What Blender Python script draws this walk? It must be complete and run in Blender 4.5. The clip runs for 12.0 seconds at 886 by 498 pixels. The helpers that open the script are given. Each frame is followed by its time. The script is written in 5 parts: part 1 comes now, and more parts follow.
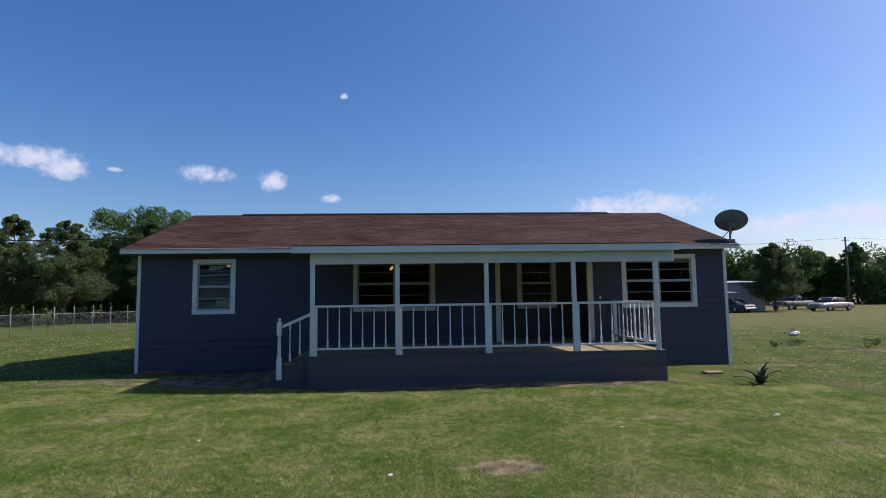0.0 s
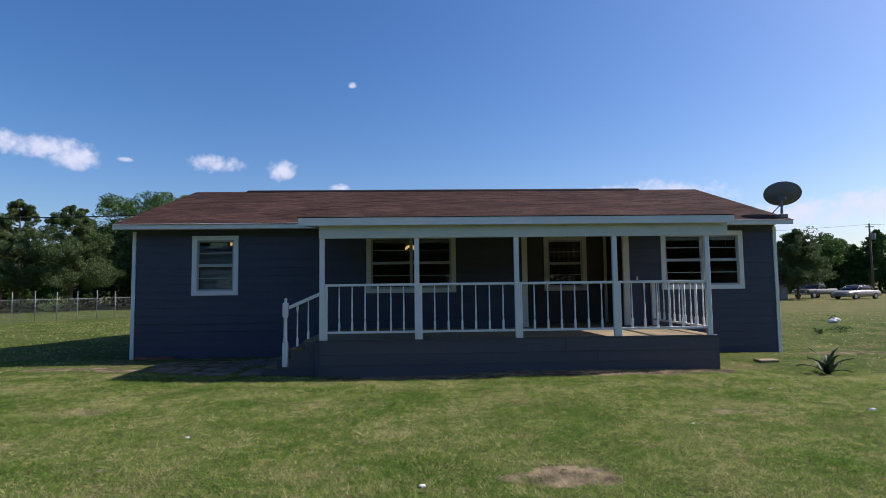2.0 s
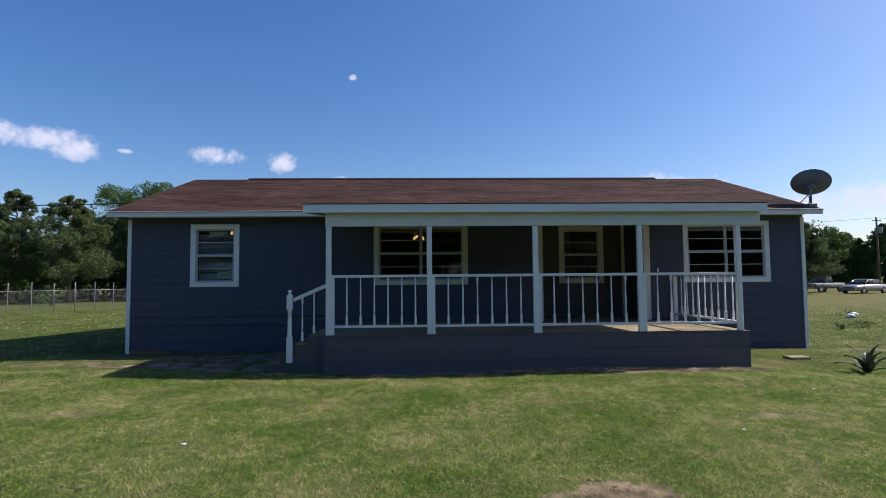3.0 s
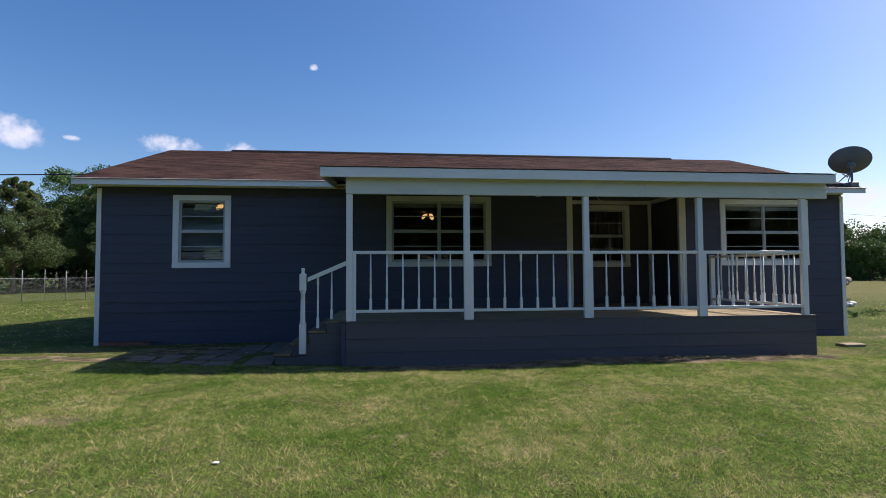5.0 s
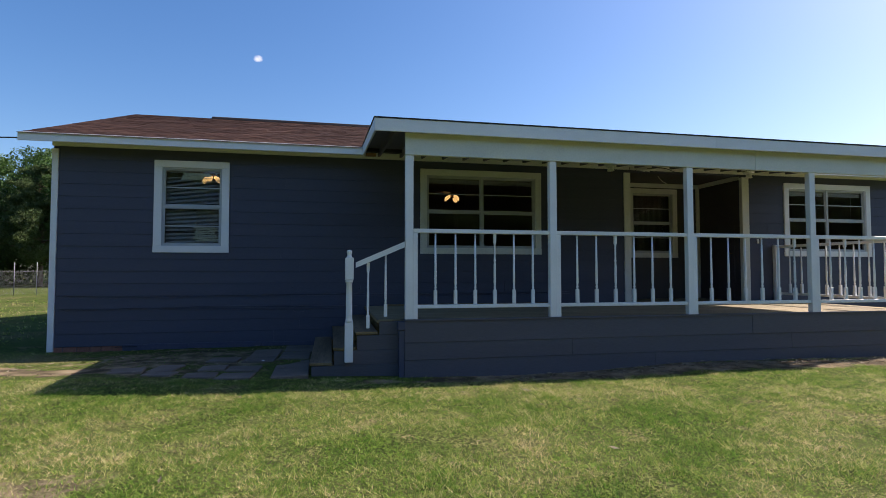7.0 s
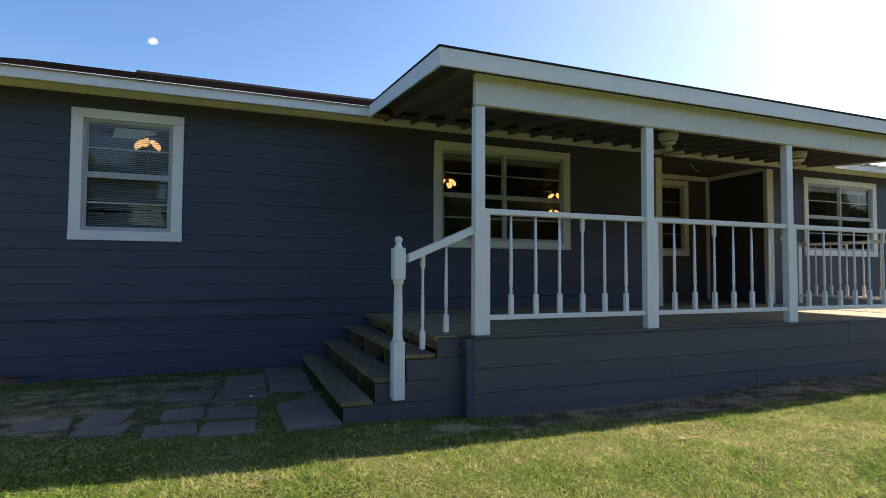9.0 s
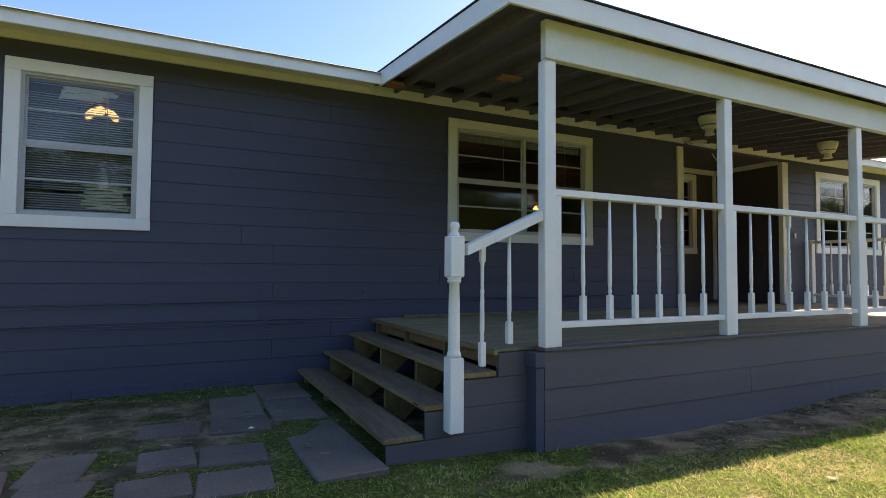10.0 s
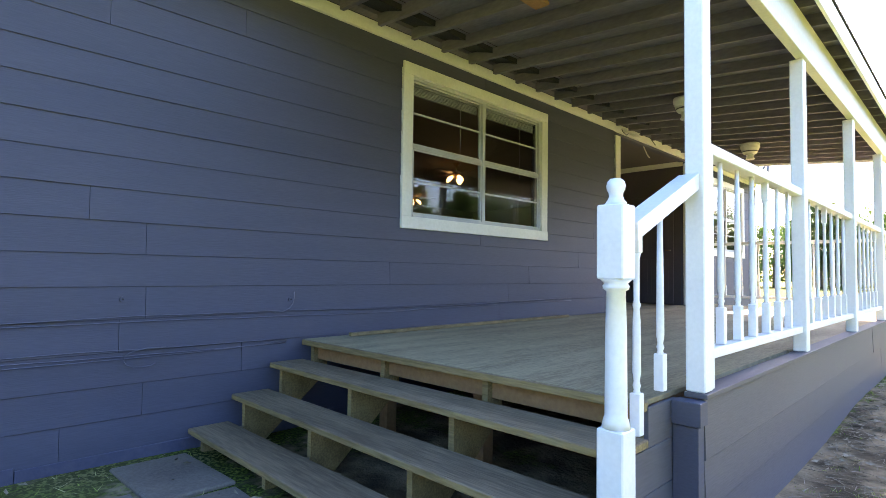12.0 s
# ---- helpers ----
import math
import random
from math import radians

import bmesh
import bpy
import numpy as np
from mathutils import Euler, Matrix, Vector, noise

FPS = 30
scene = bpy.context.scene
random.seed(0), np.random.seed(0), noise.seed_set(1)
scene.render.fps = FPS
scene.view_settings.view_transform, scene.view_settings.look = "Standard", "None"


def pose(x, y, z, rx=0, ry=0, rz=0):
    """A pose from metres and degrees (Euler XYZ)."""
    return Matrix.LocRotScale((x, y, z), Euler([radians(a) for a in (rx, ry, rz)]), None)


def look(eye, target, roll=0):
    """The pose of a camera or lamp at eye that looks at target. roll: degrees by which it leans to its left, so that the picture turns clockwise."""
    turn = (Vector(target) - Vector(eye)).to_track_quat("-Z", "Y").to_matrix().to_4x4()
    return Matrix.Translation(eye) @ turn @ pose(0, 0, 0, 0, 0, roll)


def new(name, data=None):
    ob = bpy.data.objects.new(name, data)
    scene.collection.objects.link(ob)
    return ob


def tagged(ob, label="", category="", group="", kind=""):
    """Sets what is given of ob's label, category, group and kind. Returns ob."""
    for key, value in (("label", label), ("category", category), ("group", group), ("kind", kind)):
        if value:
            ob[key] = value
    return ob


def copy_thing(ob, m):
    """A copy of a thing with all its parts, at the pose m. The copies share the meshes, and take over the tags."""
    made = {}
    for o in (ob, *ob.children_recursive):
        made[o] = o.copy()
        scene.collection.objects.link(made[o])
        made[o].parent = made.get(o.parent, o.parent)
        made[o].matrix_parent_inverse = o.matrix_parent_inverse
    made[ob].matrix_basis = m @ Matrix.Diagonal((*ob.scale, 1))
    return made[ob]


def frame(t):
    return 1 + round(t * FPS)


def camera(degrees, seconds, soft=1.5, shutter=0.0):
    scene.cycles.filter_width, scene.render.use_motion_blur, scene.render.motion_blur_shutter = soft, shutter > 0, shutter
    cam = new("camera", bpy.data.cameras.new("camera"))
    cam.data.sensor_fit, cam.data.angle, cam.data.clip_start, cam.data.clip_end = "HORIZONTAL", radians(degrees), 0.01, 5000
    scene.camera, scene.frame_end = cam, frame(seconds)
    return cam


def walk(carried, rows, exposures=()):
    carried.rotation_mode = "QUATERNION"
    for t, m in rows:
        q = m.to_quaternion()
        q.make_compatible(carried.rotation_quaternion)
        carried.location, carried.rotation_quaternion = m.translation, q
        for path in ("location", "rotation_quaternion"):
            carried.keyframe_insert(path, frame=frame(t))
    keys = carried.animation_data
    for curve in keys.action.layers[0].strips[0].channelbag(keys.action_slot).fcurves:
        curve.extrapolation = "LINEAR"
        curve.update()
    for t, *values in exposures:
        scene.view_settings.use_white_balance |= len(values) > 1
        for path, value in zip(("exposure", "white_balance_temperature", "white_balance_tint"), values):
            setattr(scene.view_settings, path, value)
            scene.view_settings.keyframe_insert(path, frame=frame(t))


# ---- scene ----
cam = camera(78.7, 12.0, 0.7)
PATH = [
    (0, (0.104, 0.015, 2.065), (0.21, 2.004, 2.241), -0.8),
    (0.5, (0.119, 0.356, 2.018), (0.186, 2.348, 2.184), -0.8),
    (1, (0.053, 0.727, 1.935), (0.117, 2.719, 2.093), -0.7),
    (1.5, (-0.094, 1.129, 1.85), (-0.022, 3.123, 1.999), -0.6),
    (2, (-0.178, 1.479, 1.819), (-0.104, 3.473, 1.957), -0.7),
    (2.5, (-0.283, 1.842, 1.815), (-0.208, 3.837, 1.94), -0.6),
    (3, (-0.442, 2.211, 1.793), (-0.369, 4.206, 1.905), -0.5),
    (5, (-1.758, 3.832, 1.504), (-1.544, 5.818, 1.593), -0.3),
    (5.5, (-2.188, 4.351, 1.427), (-1.951, 6.335, 1.516), -0.1),
    (6, (-2.556, 4.913, 1.332), (-2.293, 6.893, 1.43), 0.1),
    (6.5, (-2.992, 5.518, 1.326), (-2.675, 7.491, 1.416), 0.0),
    (8.5, (-4.304, 7.937, 1.303), (-3.623, 9.815, 1.382), 0.4),
    (9, (-4.555, 8.601, 1.291), (-3.829, 10.463, 1.373), 0.3),
    (9.5, (-4.764, 9.262, 1.28), (-3.948, 11.086, 1.355), 0.4),
    (10, (-4.899, 9.936, 1.257), (-4.018, 11.73, 1.338), 0.4),
    (10.5, (-5.005, 10.541, 1.255), (-4.033, 12.287, 1.336), 0.4),
    (11, (-5.077, 11.136, 1.266), (-3.962, 12.794, 1.34), 0.5),
    (11.5, (-5.124, 11.75, 1.247), (-3.875, 13.311, 1.327), 0.7),
    (12, (-5.084, 12.314, 1.232), (-3.672, 13.728, 1.319), 0.8),
]
EXPOSURES = [(0.0, 0.07, 6000, 20), (3.0, 0.2, 6100, 20), (5.5, 0.4, 6380, 20), (6.5, 0.55, 6480, 19), (8.5, 0.86, 7080, 19), (9.5, 1.24, 7650, 22),
             (10.0, 1.56, 8050, 25), (10.5, 1.94, 8050, 26), (11.0, 2.40, 8000, 27), (11.5, 2.88, 7950, 27), (12.0, 3.36, 7900, 27)]
walk(cam, [(t, look(eye, target, roll)) for t, eye, target, roll in PATH], EXPOSURES)

# ---- sky, clouds and sun ----
SUN = Vector((1.08, 0.205, 1.0)).normalized()
sun = new("sun", bpy.data.lights.new("sun", "SUN"))
sun.data.energy, sun.data.angle, sun.data.color = 5.5, radians(0.53), (1.0, 0.93, 0.82)
sun.matrix_world = look(SUN * 60, (0, 0, 0))

world = bpy.data.worlds.new("sky")
scene.world = world
world.use_nodes = True
wn, wl = world.node_tree.nodes, world.node_tree.links
wn.clear()
sky = wn.new("ShaderNodeTexSky")
sky.sky_type, sky.sun_disc = "NISHITA", False
sky.sun_elevation, sky.sun_rotation = math.asin(SUN.z), math.atan2(SUN.x, SUN.y)
sky.air_density, sky.dust_density, sky.ozone_density = 1.0, 1.2, 2.7
coord = wn.new("ShaderNodeTexCoord")


def wmath(op, a, b=None, c=None):
    n = wn.new("ShaderNodeMath")
    n.operation = op
    for k, v in enumerate((a, b, c)):
        if v is None:
            continue
        if isinstance(v, (int, float)):
            n.inputs[k].default_value = v
        else:
            wl.new(v, n.inputs[k])
    return n.outputs[0]


puff = wn.new("ShaderNodeTexNoise")
puff.inputs["Scale"].default_value, puff.inputs["Detail"].default_value = 26.0, 6.0
wl.new(coord.outputs["Generated"], puff.inputs["Vector"])
puff_value = puff.outputs["Fac"]
# each cloud: the way to it, and its half width and half height as tangents
CLOUDS = [((-0.575, 0.79, 0.214), 0.065, 0.017), ((-0.525, 0.822, 0.199), 0.032, 0.016),
          ((-0.120, 0.926, 0.352), 0.007, 0.005), ((-0.354, 0.911, 0.211), 0.045, 0.014),
          ((-0.247, 0.946, 0.208), 0.024, 0.017), ((-0.151, 0.973, 0.180), 0.016, 0.008),
          ((0.37, 0.913, 0.152), 0.085, 0.022), ((0.43, 0.89, 0.150), 0.080, 0.022),
          ((0.573, 0.812, 0.104), 0.095, 0.023), ((0.668, 0.737, 0.112), 0.080, 0.022),
          ((0.594, 0.801, 0.075), 0.025, 0.011), ((-0.469, 0.858, 0.206), 0.010, 0.004),
          ((-0.80, 0.56, 0.19), 0.07, 0.02), ((0.9, -0.3, 0.2), 0.12, 0.03), ((0.5, -0.8, 0.25), 0.14, 0.03), ((-0.4, -0.9, 0.2), 0.12, 0.03)]
cover = None
for way, half_w, half_h in CLOUDS:
    c = Vector(way).normalized()
    right = Vector((c.y, -c.x, 0)).normalized()
    up = right.cross(c)
    terms = []
    for axis, half in ((right, half_w), (up, half_h)):
        dot = wn.new("ShaderNodeVectorMath")
        dot.operation = "DOT_PRODUCT"
        wl.new(coord.outputs["Generated"], dot.inputs[0])
        dot.inputs[1].default_value = axis
        off = wmath("SUBTRACT", dot.outputs["Value"], axis.dot(c))
        terms.append(wmath("POWER", wmath("ABSOLUTE", wmath("DIVIDE", off, half)), 2.0))
    front = wn.new("ShaderNodeVectorMath")
    front.operation = "DOT_PRODUCT"
    wl.new(coord.outputs["Generated"], front.inputs[0])
    front.inputs[1].default_value = c
    inside = wmath("SUBTRACT", 1.0, wmath("ADD", terms[0], terms[1]))
    inside = wmath("MULTIPLY", wmath("MAXIMUM", inside, -3.0), wmath("GREATER_THAN", front.outputs["Value"], 0.0))
    inside = wmath("ADD", inside, wmath("MULTIPLY", wmath("LESS_THAN", front.outputs["Value"], 0.0), -3.0))
    cover = inside if cover is None else wmath("MAXIMUM", cover, inside)
fluff = wn.new("ShaderNodeTexNoise")
fluff.inputs["Scale"].default_value, fluff.inputs["Detail"].default_value = 95.0, 5.0
wl.new(coord.outputs["Generated"], fluff.inputs["Vector"])
ragged = wmath("ADD", cover, wmath("MULTIPLY", wmath("SUBTRACT", puff_value, 0.50), 3.0))
ragged = wmath("ADD", ragged, wmath("MULTIPLY", wmath("SUBTRACT", fluff.outputs["Fac"], 0.50), 2.0))
soft_edge = wn.new("ShaderNodeMapRange")
soft_edge.interpolation_type = "SMOOTHSTEP"
soft_edge.inputs["From Min"].default_value, soft_edge.inputs["From Max"].default_value = -0.55, 1.45
soft_edge.inputs["To Max"].default_value = 0.9
wl.new(ragged, soft_edge.inputs["Value"])
mix = wn.new("ShaderNodeMix")
mix.data_type = "RGBA"
wl.new(soft_edge.outputs[0], mix.inputs[0])
deep = wn.new("ShaderNodeHueSaturation")
deep.inputs["Saturation"].default_value = 1.28
deep.inputs["Hue"].default_value = 0.5015
wl.new(sky.outputs[0], deep.inputs["Color"])
wl.new(deep.outputs[0], mix.inputs[6])
mix.inputs[7].default_value = (6.2, 6.4, 7.0, 1)
back = wn.new("ShaderNodeBackground")
back.inputs["Strength"].default_value = 0.115
wl.new(mix.outputs[2], back.inputs["Color"])
wl.new(back.outputs[0], wn.new("ShaderNodeOutputWorld").inputs["Surface"])

# ---- materials ----
def mat(name, a, b, rough=0.6, scale=4.0, fine=70.0, bump=0.15, vary=0.0, stretch=(1, 1, 1), metallic=0.0, contrast=1.0, island=False, spec=0.5, side=None):
    """Two tones, mixed by a broad and a fine noise in metres; vary: how far pieces differ in tone."""
    m = bpy.data.materials.new(name)
    m.use_nodes = True
    n, l = m.node_tree.nodes, m.node_tree.links
    p = n["Principled BSDF"]
    p.inputs["Roughness"].default_value, p.inputs["Metallic"].default_value = rough, metallic
    p.inputs["Specular IOR Level"].default_value = spec
    geo = n.new("ShaderNodeNewGeometry")
    mp = n.new("ShaderNodeMapping")
    mp.inputs["Scale"].default_value = stretch
    l.new(geo.outputs["Position"], mp.inputs["Vector"])
    big, small = n.new("ShaderNodeTexNoise"), n.new("ShaderNodeTexNoise")
    big.inputs["Scale"].default_value, big.inputs["Detail"].default_value = scale, 4
    small.inputs["Scale"].default_value, small.inputs["Detail"].default_value = fine, 3
    l.new(mp.outputs[0], big.inputs["Vector"])
    l.new(mp.outputs[0], small.inputs["Vector"])
    add = n.new("ShaderNodeMath")
    add.operation = "ADD"
    l.new(big.outputs["Fac"], add.inputs[0])
    l.new(small.outputs["Fac"], add.inputs[1])
    rng = n.new("ShaderNodeMapRange")
    rng.inputs["From Min"].default_value, rng.inputs["From Max"].default_value = 1.0 - 0.35 / contrast, 1.0 + 0.35 / contrast
    l.new(add.outputs[0], rng.inputs["Value"])
    mx = n.new("ShaderNodeMix")
    mx.data_type = "RGBA"
    mx.inputs[6].default_value, mx.inputs[7].default_value = (*a, 1), (*b, 1)
    l.new(rng.outputs[0], mx.inputs[0])
    out = mx.outputs[2]
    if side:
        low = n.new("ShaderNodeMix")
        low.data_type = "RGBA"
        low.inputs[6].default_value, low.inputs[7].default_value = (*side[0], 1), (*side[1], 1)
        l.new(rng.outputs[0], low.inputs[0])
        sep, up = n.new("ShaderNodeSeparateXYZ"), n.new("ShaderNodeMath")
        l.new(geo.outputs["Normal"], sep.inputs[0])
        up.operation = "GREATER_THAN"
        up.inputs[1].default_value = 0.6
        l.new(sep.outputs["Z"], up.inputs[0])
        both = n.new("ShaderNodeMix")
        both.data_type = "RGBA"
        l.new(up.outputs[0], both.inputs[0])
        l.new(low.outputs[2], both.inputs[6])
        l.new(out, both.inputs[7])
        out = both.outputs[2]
    if vary:
        src = geo.outputs["Random Per Island"] if island else n.new("ShaderNodeObjectInfo").outputs["Random"]
        sc = n.new("ShaderNodeMath")
        sc.operation = "MULTIPLY_ADD"
        sc.inputs[1].default_value, sc.inputs[2].default_value = vary, 1 - vary / 2
        l.new(src, sc.inputs[0])
        mul = n.new("ShaderNodeVectorMath")
        mul.operation = "SCALE"
        l.new(out, mul.inputs[0])
        l.new(sc.outputs[0], mul.inputs["Scale"])
        out = mul.outputs[0]
    l.new(out, p.inputs["Base Color"])
    if bump:
        bp = n.new("ShaderNodeBump")
        bp.inputs["Strength"].default_value, bp.inputs["Distance"].default_value = bump, 0.01
        l.new(small.outputs["Fac"], bp.inputs["Height"])
        l.new(bp.outputs[0], p.inputs["Normal"])
    return m


def leafy(m, share):
    """Lets part of the light through a thin leaf."""
    n, l = m.node_tree.nodes, m.node_tree.links
    p, out = n["Principled BSDF"], n["Material Output"]
    t, x = n.new("ShaderNodeBsdfTranslucent"), n.new("ShaderNodeMixShader")
    x.inputs[0].default_value = share
    if p.inputs["Base Color"].links:
        l.new(p.inputs["Base Color"].links[0].from_socket, t.inputs["Color"])
    l.new(p.outputs[0], x.inputs[1])
    l.new(t.outputs[0], x.inputs[2])
    l.new(x.outputs[0], out.inputs["Surface"])
    return m


def glass_mat(name):
    m = bpy.data.materials.new(name)
    m.use_nodes = True
    n, l = m.node_tree.nodes, m.node_tree.links
    n.remove(n["Principled BSDF"])
    fr, tr, gl, mx = n.new("ShaderNodeLayerWeight"), n.new("ShaderNodeBsdfTransparent"), n.new("ShaderNodeBsdfGlossy"), n.new("ShaderNodeMixShader")
    fr.inputs["Blend"].default_value = 0.5
    pw, sc = n.new("ShaderNodeMath"), n.new("ShaderNodeMath")
    pw.operation, sc.operation = "POWER", "MULTIPLY_ADD"
    pw.inputs[1].default_value, sc.inputs[1].default_value, sc.inputs[2].default_value = 5.0, 0.95, 0.038
    l.new(fr.outputs["Facing"], pw.inputs[0])
    l.new(pw.outputs[0], sc.inputs[0])
    tr.inputs["Color"].default_value = (0.93, 0.95, 0.94, 1)
    gl.inputs["Roughness"].default_value = 0.015
    l.new(sc.outputs[0], mx.inputs[0])
    l.new(tr.outputs[0], mx.inputs[1])
    l.new(gl.outputs[0], mx.inputs[2])
    l.new(mx.outputs[0], n["Material Output"].inputs["Surface"])
    return m


def glow_mat(name, color, strength):
    m = bpy.data.materials.new(name)
    m.use_nodes = True
    p = m.node_tree.nodes["Principled BSDF"]
    p.inputs["Base Color"].default_value = (0.8, 0.75, 0.65, 1)
    p.inputs["Emission Color"].default_value, p.inputs["Emission Strength"].default_value = (*color, 1), strength
    return m


SIDING = mat("blue_grey_siding", (0.050, 0.053, 0.080), (0.068, 0.071, 0.104), 0.62, 1.6, 45, 0.10, 0.06, (0.25, 1, 3))
SKIRT = mat("grey_skirt_siding", (0.080, 0.074, 0.082), (0.110, 0.101, 0.110), 0.65, 1.6, 45, 0.12, 0.08, (0.25, 1, 3))
SKIRTING = mat("faded_blue_panel", (0.045, 0.047, 0.085), (0.072, 0.072, 0.105), 0.7, 2.5, 30, 0.3, 0.2)
WHITE = mat("white_paint", (0.77, 0.75, 0.72), (0.86, 0.84, 0.81), 0.45, 3.0, 50, 0.05, 0.05)
CREAM = mat("cream_paint", (0.64, 0.63, 0.55), (0.74, 0.73, 0.65), 0.5, 2.5, 40, 0.12, 0.05)
ALU = mat("painted_window_metal", (0.38, 0.385, 0.375), (0.50, 0.505, 0.49), 0.4, 5, 60, 0.05)
SHINGLE = mat("brown_shingle", (0.038, 0.020, 0.015), (0.088, 0.048, 0.035), 0.95, 0.9, 22, 0.6, 0.55, (0.6, 1, 1), contrast=1.4, island=True, spec=0.12)
BLACK = mat("black_felt", (0.015, 0.014, 0.016), (0.03, 0.028, 0.03), 0.85, 5, 60, 0.2)
RAFTER = mat("dark_rafter_paint", (0.112, 0.102, 0.124), (0.185, 0.168, 0.195), 0.7, 2, 40, 0.2, 0.25, (1, 0.3, 1))
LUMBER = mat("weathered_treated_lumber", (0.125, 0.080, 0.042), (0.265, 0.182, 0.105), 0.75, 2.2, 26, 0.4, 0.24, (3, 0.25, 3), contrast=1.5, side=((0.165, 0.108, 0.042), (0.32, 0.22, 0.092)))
DECK = mat("weathered_deck_sheet", (0.185, 0.142, 0.078), (0.36, 0.29, 0.165), 0.75, 1.8, 30, 0.3, 0.2, (0.4, 3, 1), contrast=1.4)
RAWWOOD = mat("raw_orange_lumber", (0.22, 0.11, 0.045), (0.34, 0.18, 0.08), 0.8, 3, 40, 0.2, 0.2)
CONCRETE = mat("grey_concrete_slab", (0.095, 0.074, 0.056), (0.18, 0.146, 0.114), 0.85, 3, 60, 0.22, 0.25)
BRICK = mat("red_brick_foundation", (0.22, 0.08, 0.055), (0.34, 0.15, 0.10), 0.85, 4, 50, 0.4, 0.25)
BROWN = mat("dark_brown_paint", (0.056, 0.046, 0.052), (0.076, 0.062, 0.069), 0.5, 2, 40, 0.1)
TAUPE = mat("grey_brown_paint", (0.056, 0.050, 0.050), (0.076, 0.068, 0.067), 0.6, 2, 40, 0.15)
INNER = mat("indoor_wall_paint", (0.16, 0.13, 0.10), (0.21, 0.17, 0.13), 0.7, 1.5, 40, 0.05)
INFLOOR = mat("indoor_floor", (0.12, 0.08, 0.05), (0.18, 0.12, 0.08), 0.5, 1.5, 30, 0.1)
BLIND = mat("white_vinyl_blind", (0.34, 0.33, 0.335), (0.42, 0.405, 0.405), 0.5, 6, 60, 0.05)
BENT = mat("pale_crumpled_vinyl", (0.36, 0.36, 0.29), (0.50, 0.49, 0.41), 0.5, 9, 60, 0.1)
GLASS = glass_mat("window_glass")
BULB = glow_mat("lit_glass_shade", (1.0, 0.58, 0.20), 0.7)
BRASS = mat("antique_brass", (0.16, 0.10, 0.05), (0.22, 0.15, 0.08), 0.35, 8, 60, 0.05, metallic=0.9)
DISHGREY = mat("grey_dish_paint", (0.13, 0.13, 0.135), (0.17, 0.17, 0.175), 0.45, 4, 40, 0.05)
GALV = mat("galvanised_steel", (0.20, 0.21, 0.21), (0.29, 0.30, 0.30), 0.6, 6, 50, 0.05, metallic=0.2)
MESHWIRE = mat("chain_link_wire", (0.16, 0.165, 0.165), (0.24, 0.245, 0.245), 0.5, 6, 50, 0, metallic=0.5)
CABLE = mat("painted_cable", (0.075, 0.078, 0.115), (0.11, 0.112, 0.15), 0.45, 8, 60, 0)
BLACKWIRE = mat("black_cable", (0.012, 0.012, 0.013), (0.02, 0.02, 0.02), 0.6, 8, 60, 0)
BARK = mat("brown_bark", (0.07, 0.05, 0.035), (0.16, 0.115, 0.08), 0.9, 5, 40, 0.6, stretch=(1, 1, 0.3))
PINELEAF = mat("pine_needles", (0.055, 0.088, 0.030), (0.12, 0.165, 0.058), 0.6, 0.9, 8, 0, 0.5, island=True, spec=0.25)
LEAF = mat("broad_leaves", (0.04, 0.088, 0.018), (0.095, 0.17, 0.036), 0.55, 0.6, 6, 0, 0.5, island=True, spec=0.3)
leafy(PINELEAF, 0.32)
leafy(LEAF, 0.25)
AGAVE = mat("agave_leaf", (0.05, 0.085, 0.045), (0.09, 0.13, 0.07), 0.5, 6, 40, 0.1, 0.2)

# ---- mesh helpers ----
def box(bm, x0, x1, y0, y1, z0, z1, bev=0.0):
    """A box, with chamfered edges where bev is given."""
    b = bmesh.new()
    bmesh.ops.create_cube(b, size=1)
    for v in b.verts:
        v.co = ((x0 + x1) / 2 + v.co.x * (x1 - x0), (y0 + y1) / 2 + v.co.y * (y1 - y0), (z0 + z1) / 2 + v.co.z * (z1 - z0))
    if bev:
        bmesh.ops.bevel(b, geom=b.edges[:], offset=bev, segments=1, affect="EDGES")
    me = bpy.data.meshes.new("t")
    b.to_mesh(me)
    b.free()
    bm.from_mesh(me)
    bpy.data.meshes.remove(me)
    return bm


def prism(bm, profile, axis, lo, hi):
    """A flat outline pulled along an axis. The outline's pairs are the two other axes, in order x, y, z."""
    rings = []
    for d in (lo, hi):
        ring = []
        for p, q in profile:
            co = {"x": (d, p, q), "y": (p, d, q), "z": (p, q, d)}[axis]
            ring.append(bm.verts.new(co))
        rings.append(ring)
    n = len(profile)
    for k in range(n):
        bm.faces.new((rings[0][k], rings[0][(k + 1) % n], rings[1][(k + 1) % n], rings[1][k]))
    bm.faces.new(rings[0][::-1])
    bm.faces.new(rings[1])
    bmesh.ops.recalc_face_normals(bm, faces=bm.faces[:])
    return bm


def lathe(bm, profile, x=0.0, y=0.0, segs=12):
    """A turned shape from pairs of radius and height."""
    rings = []
    for r, z in profile:
        rings.append([bm.verts.new((x + r * math.cos(2 * math.pi * k / segs), y + r * math.sin(2 * math.pi * k / segs), z)) for k in range(segs)])
    for a, b in zip(rings, rings[1:]):
        for k in range(segs):
            f = bm.faces.new((a[k], a[(k + 1) % segs], b[(k + 1) % segs], b[k]))
            f.smooth = True
    bm.faces.new(rings[0][::-1])
    bm.faces.new(rings[-1])
    return bm


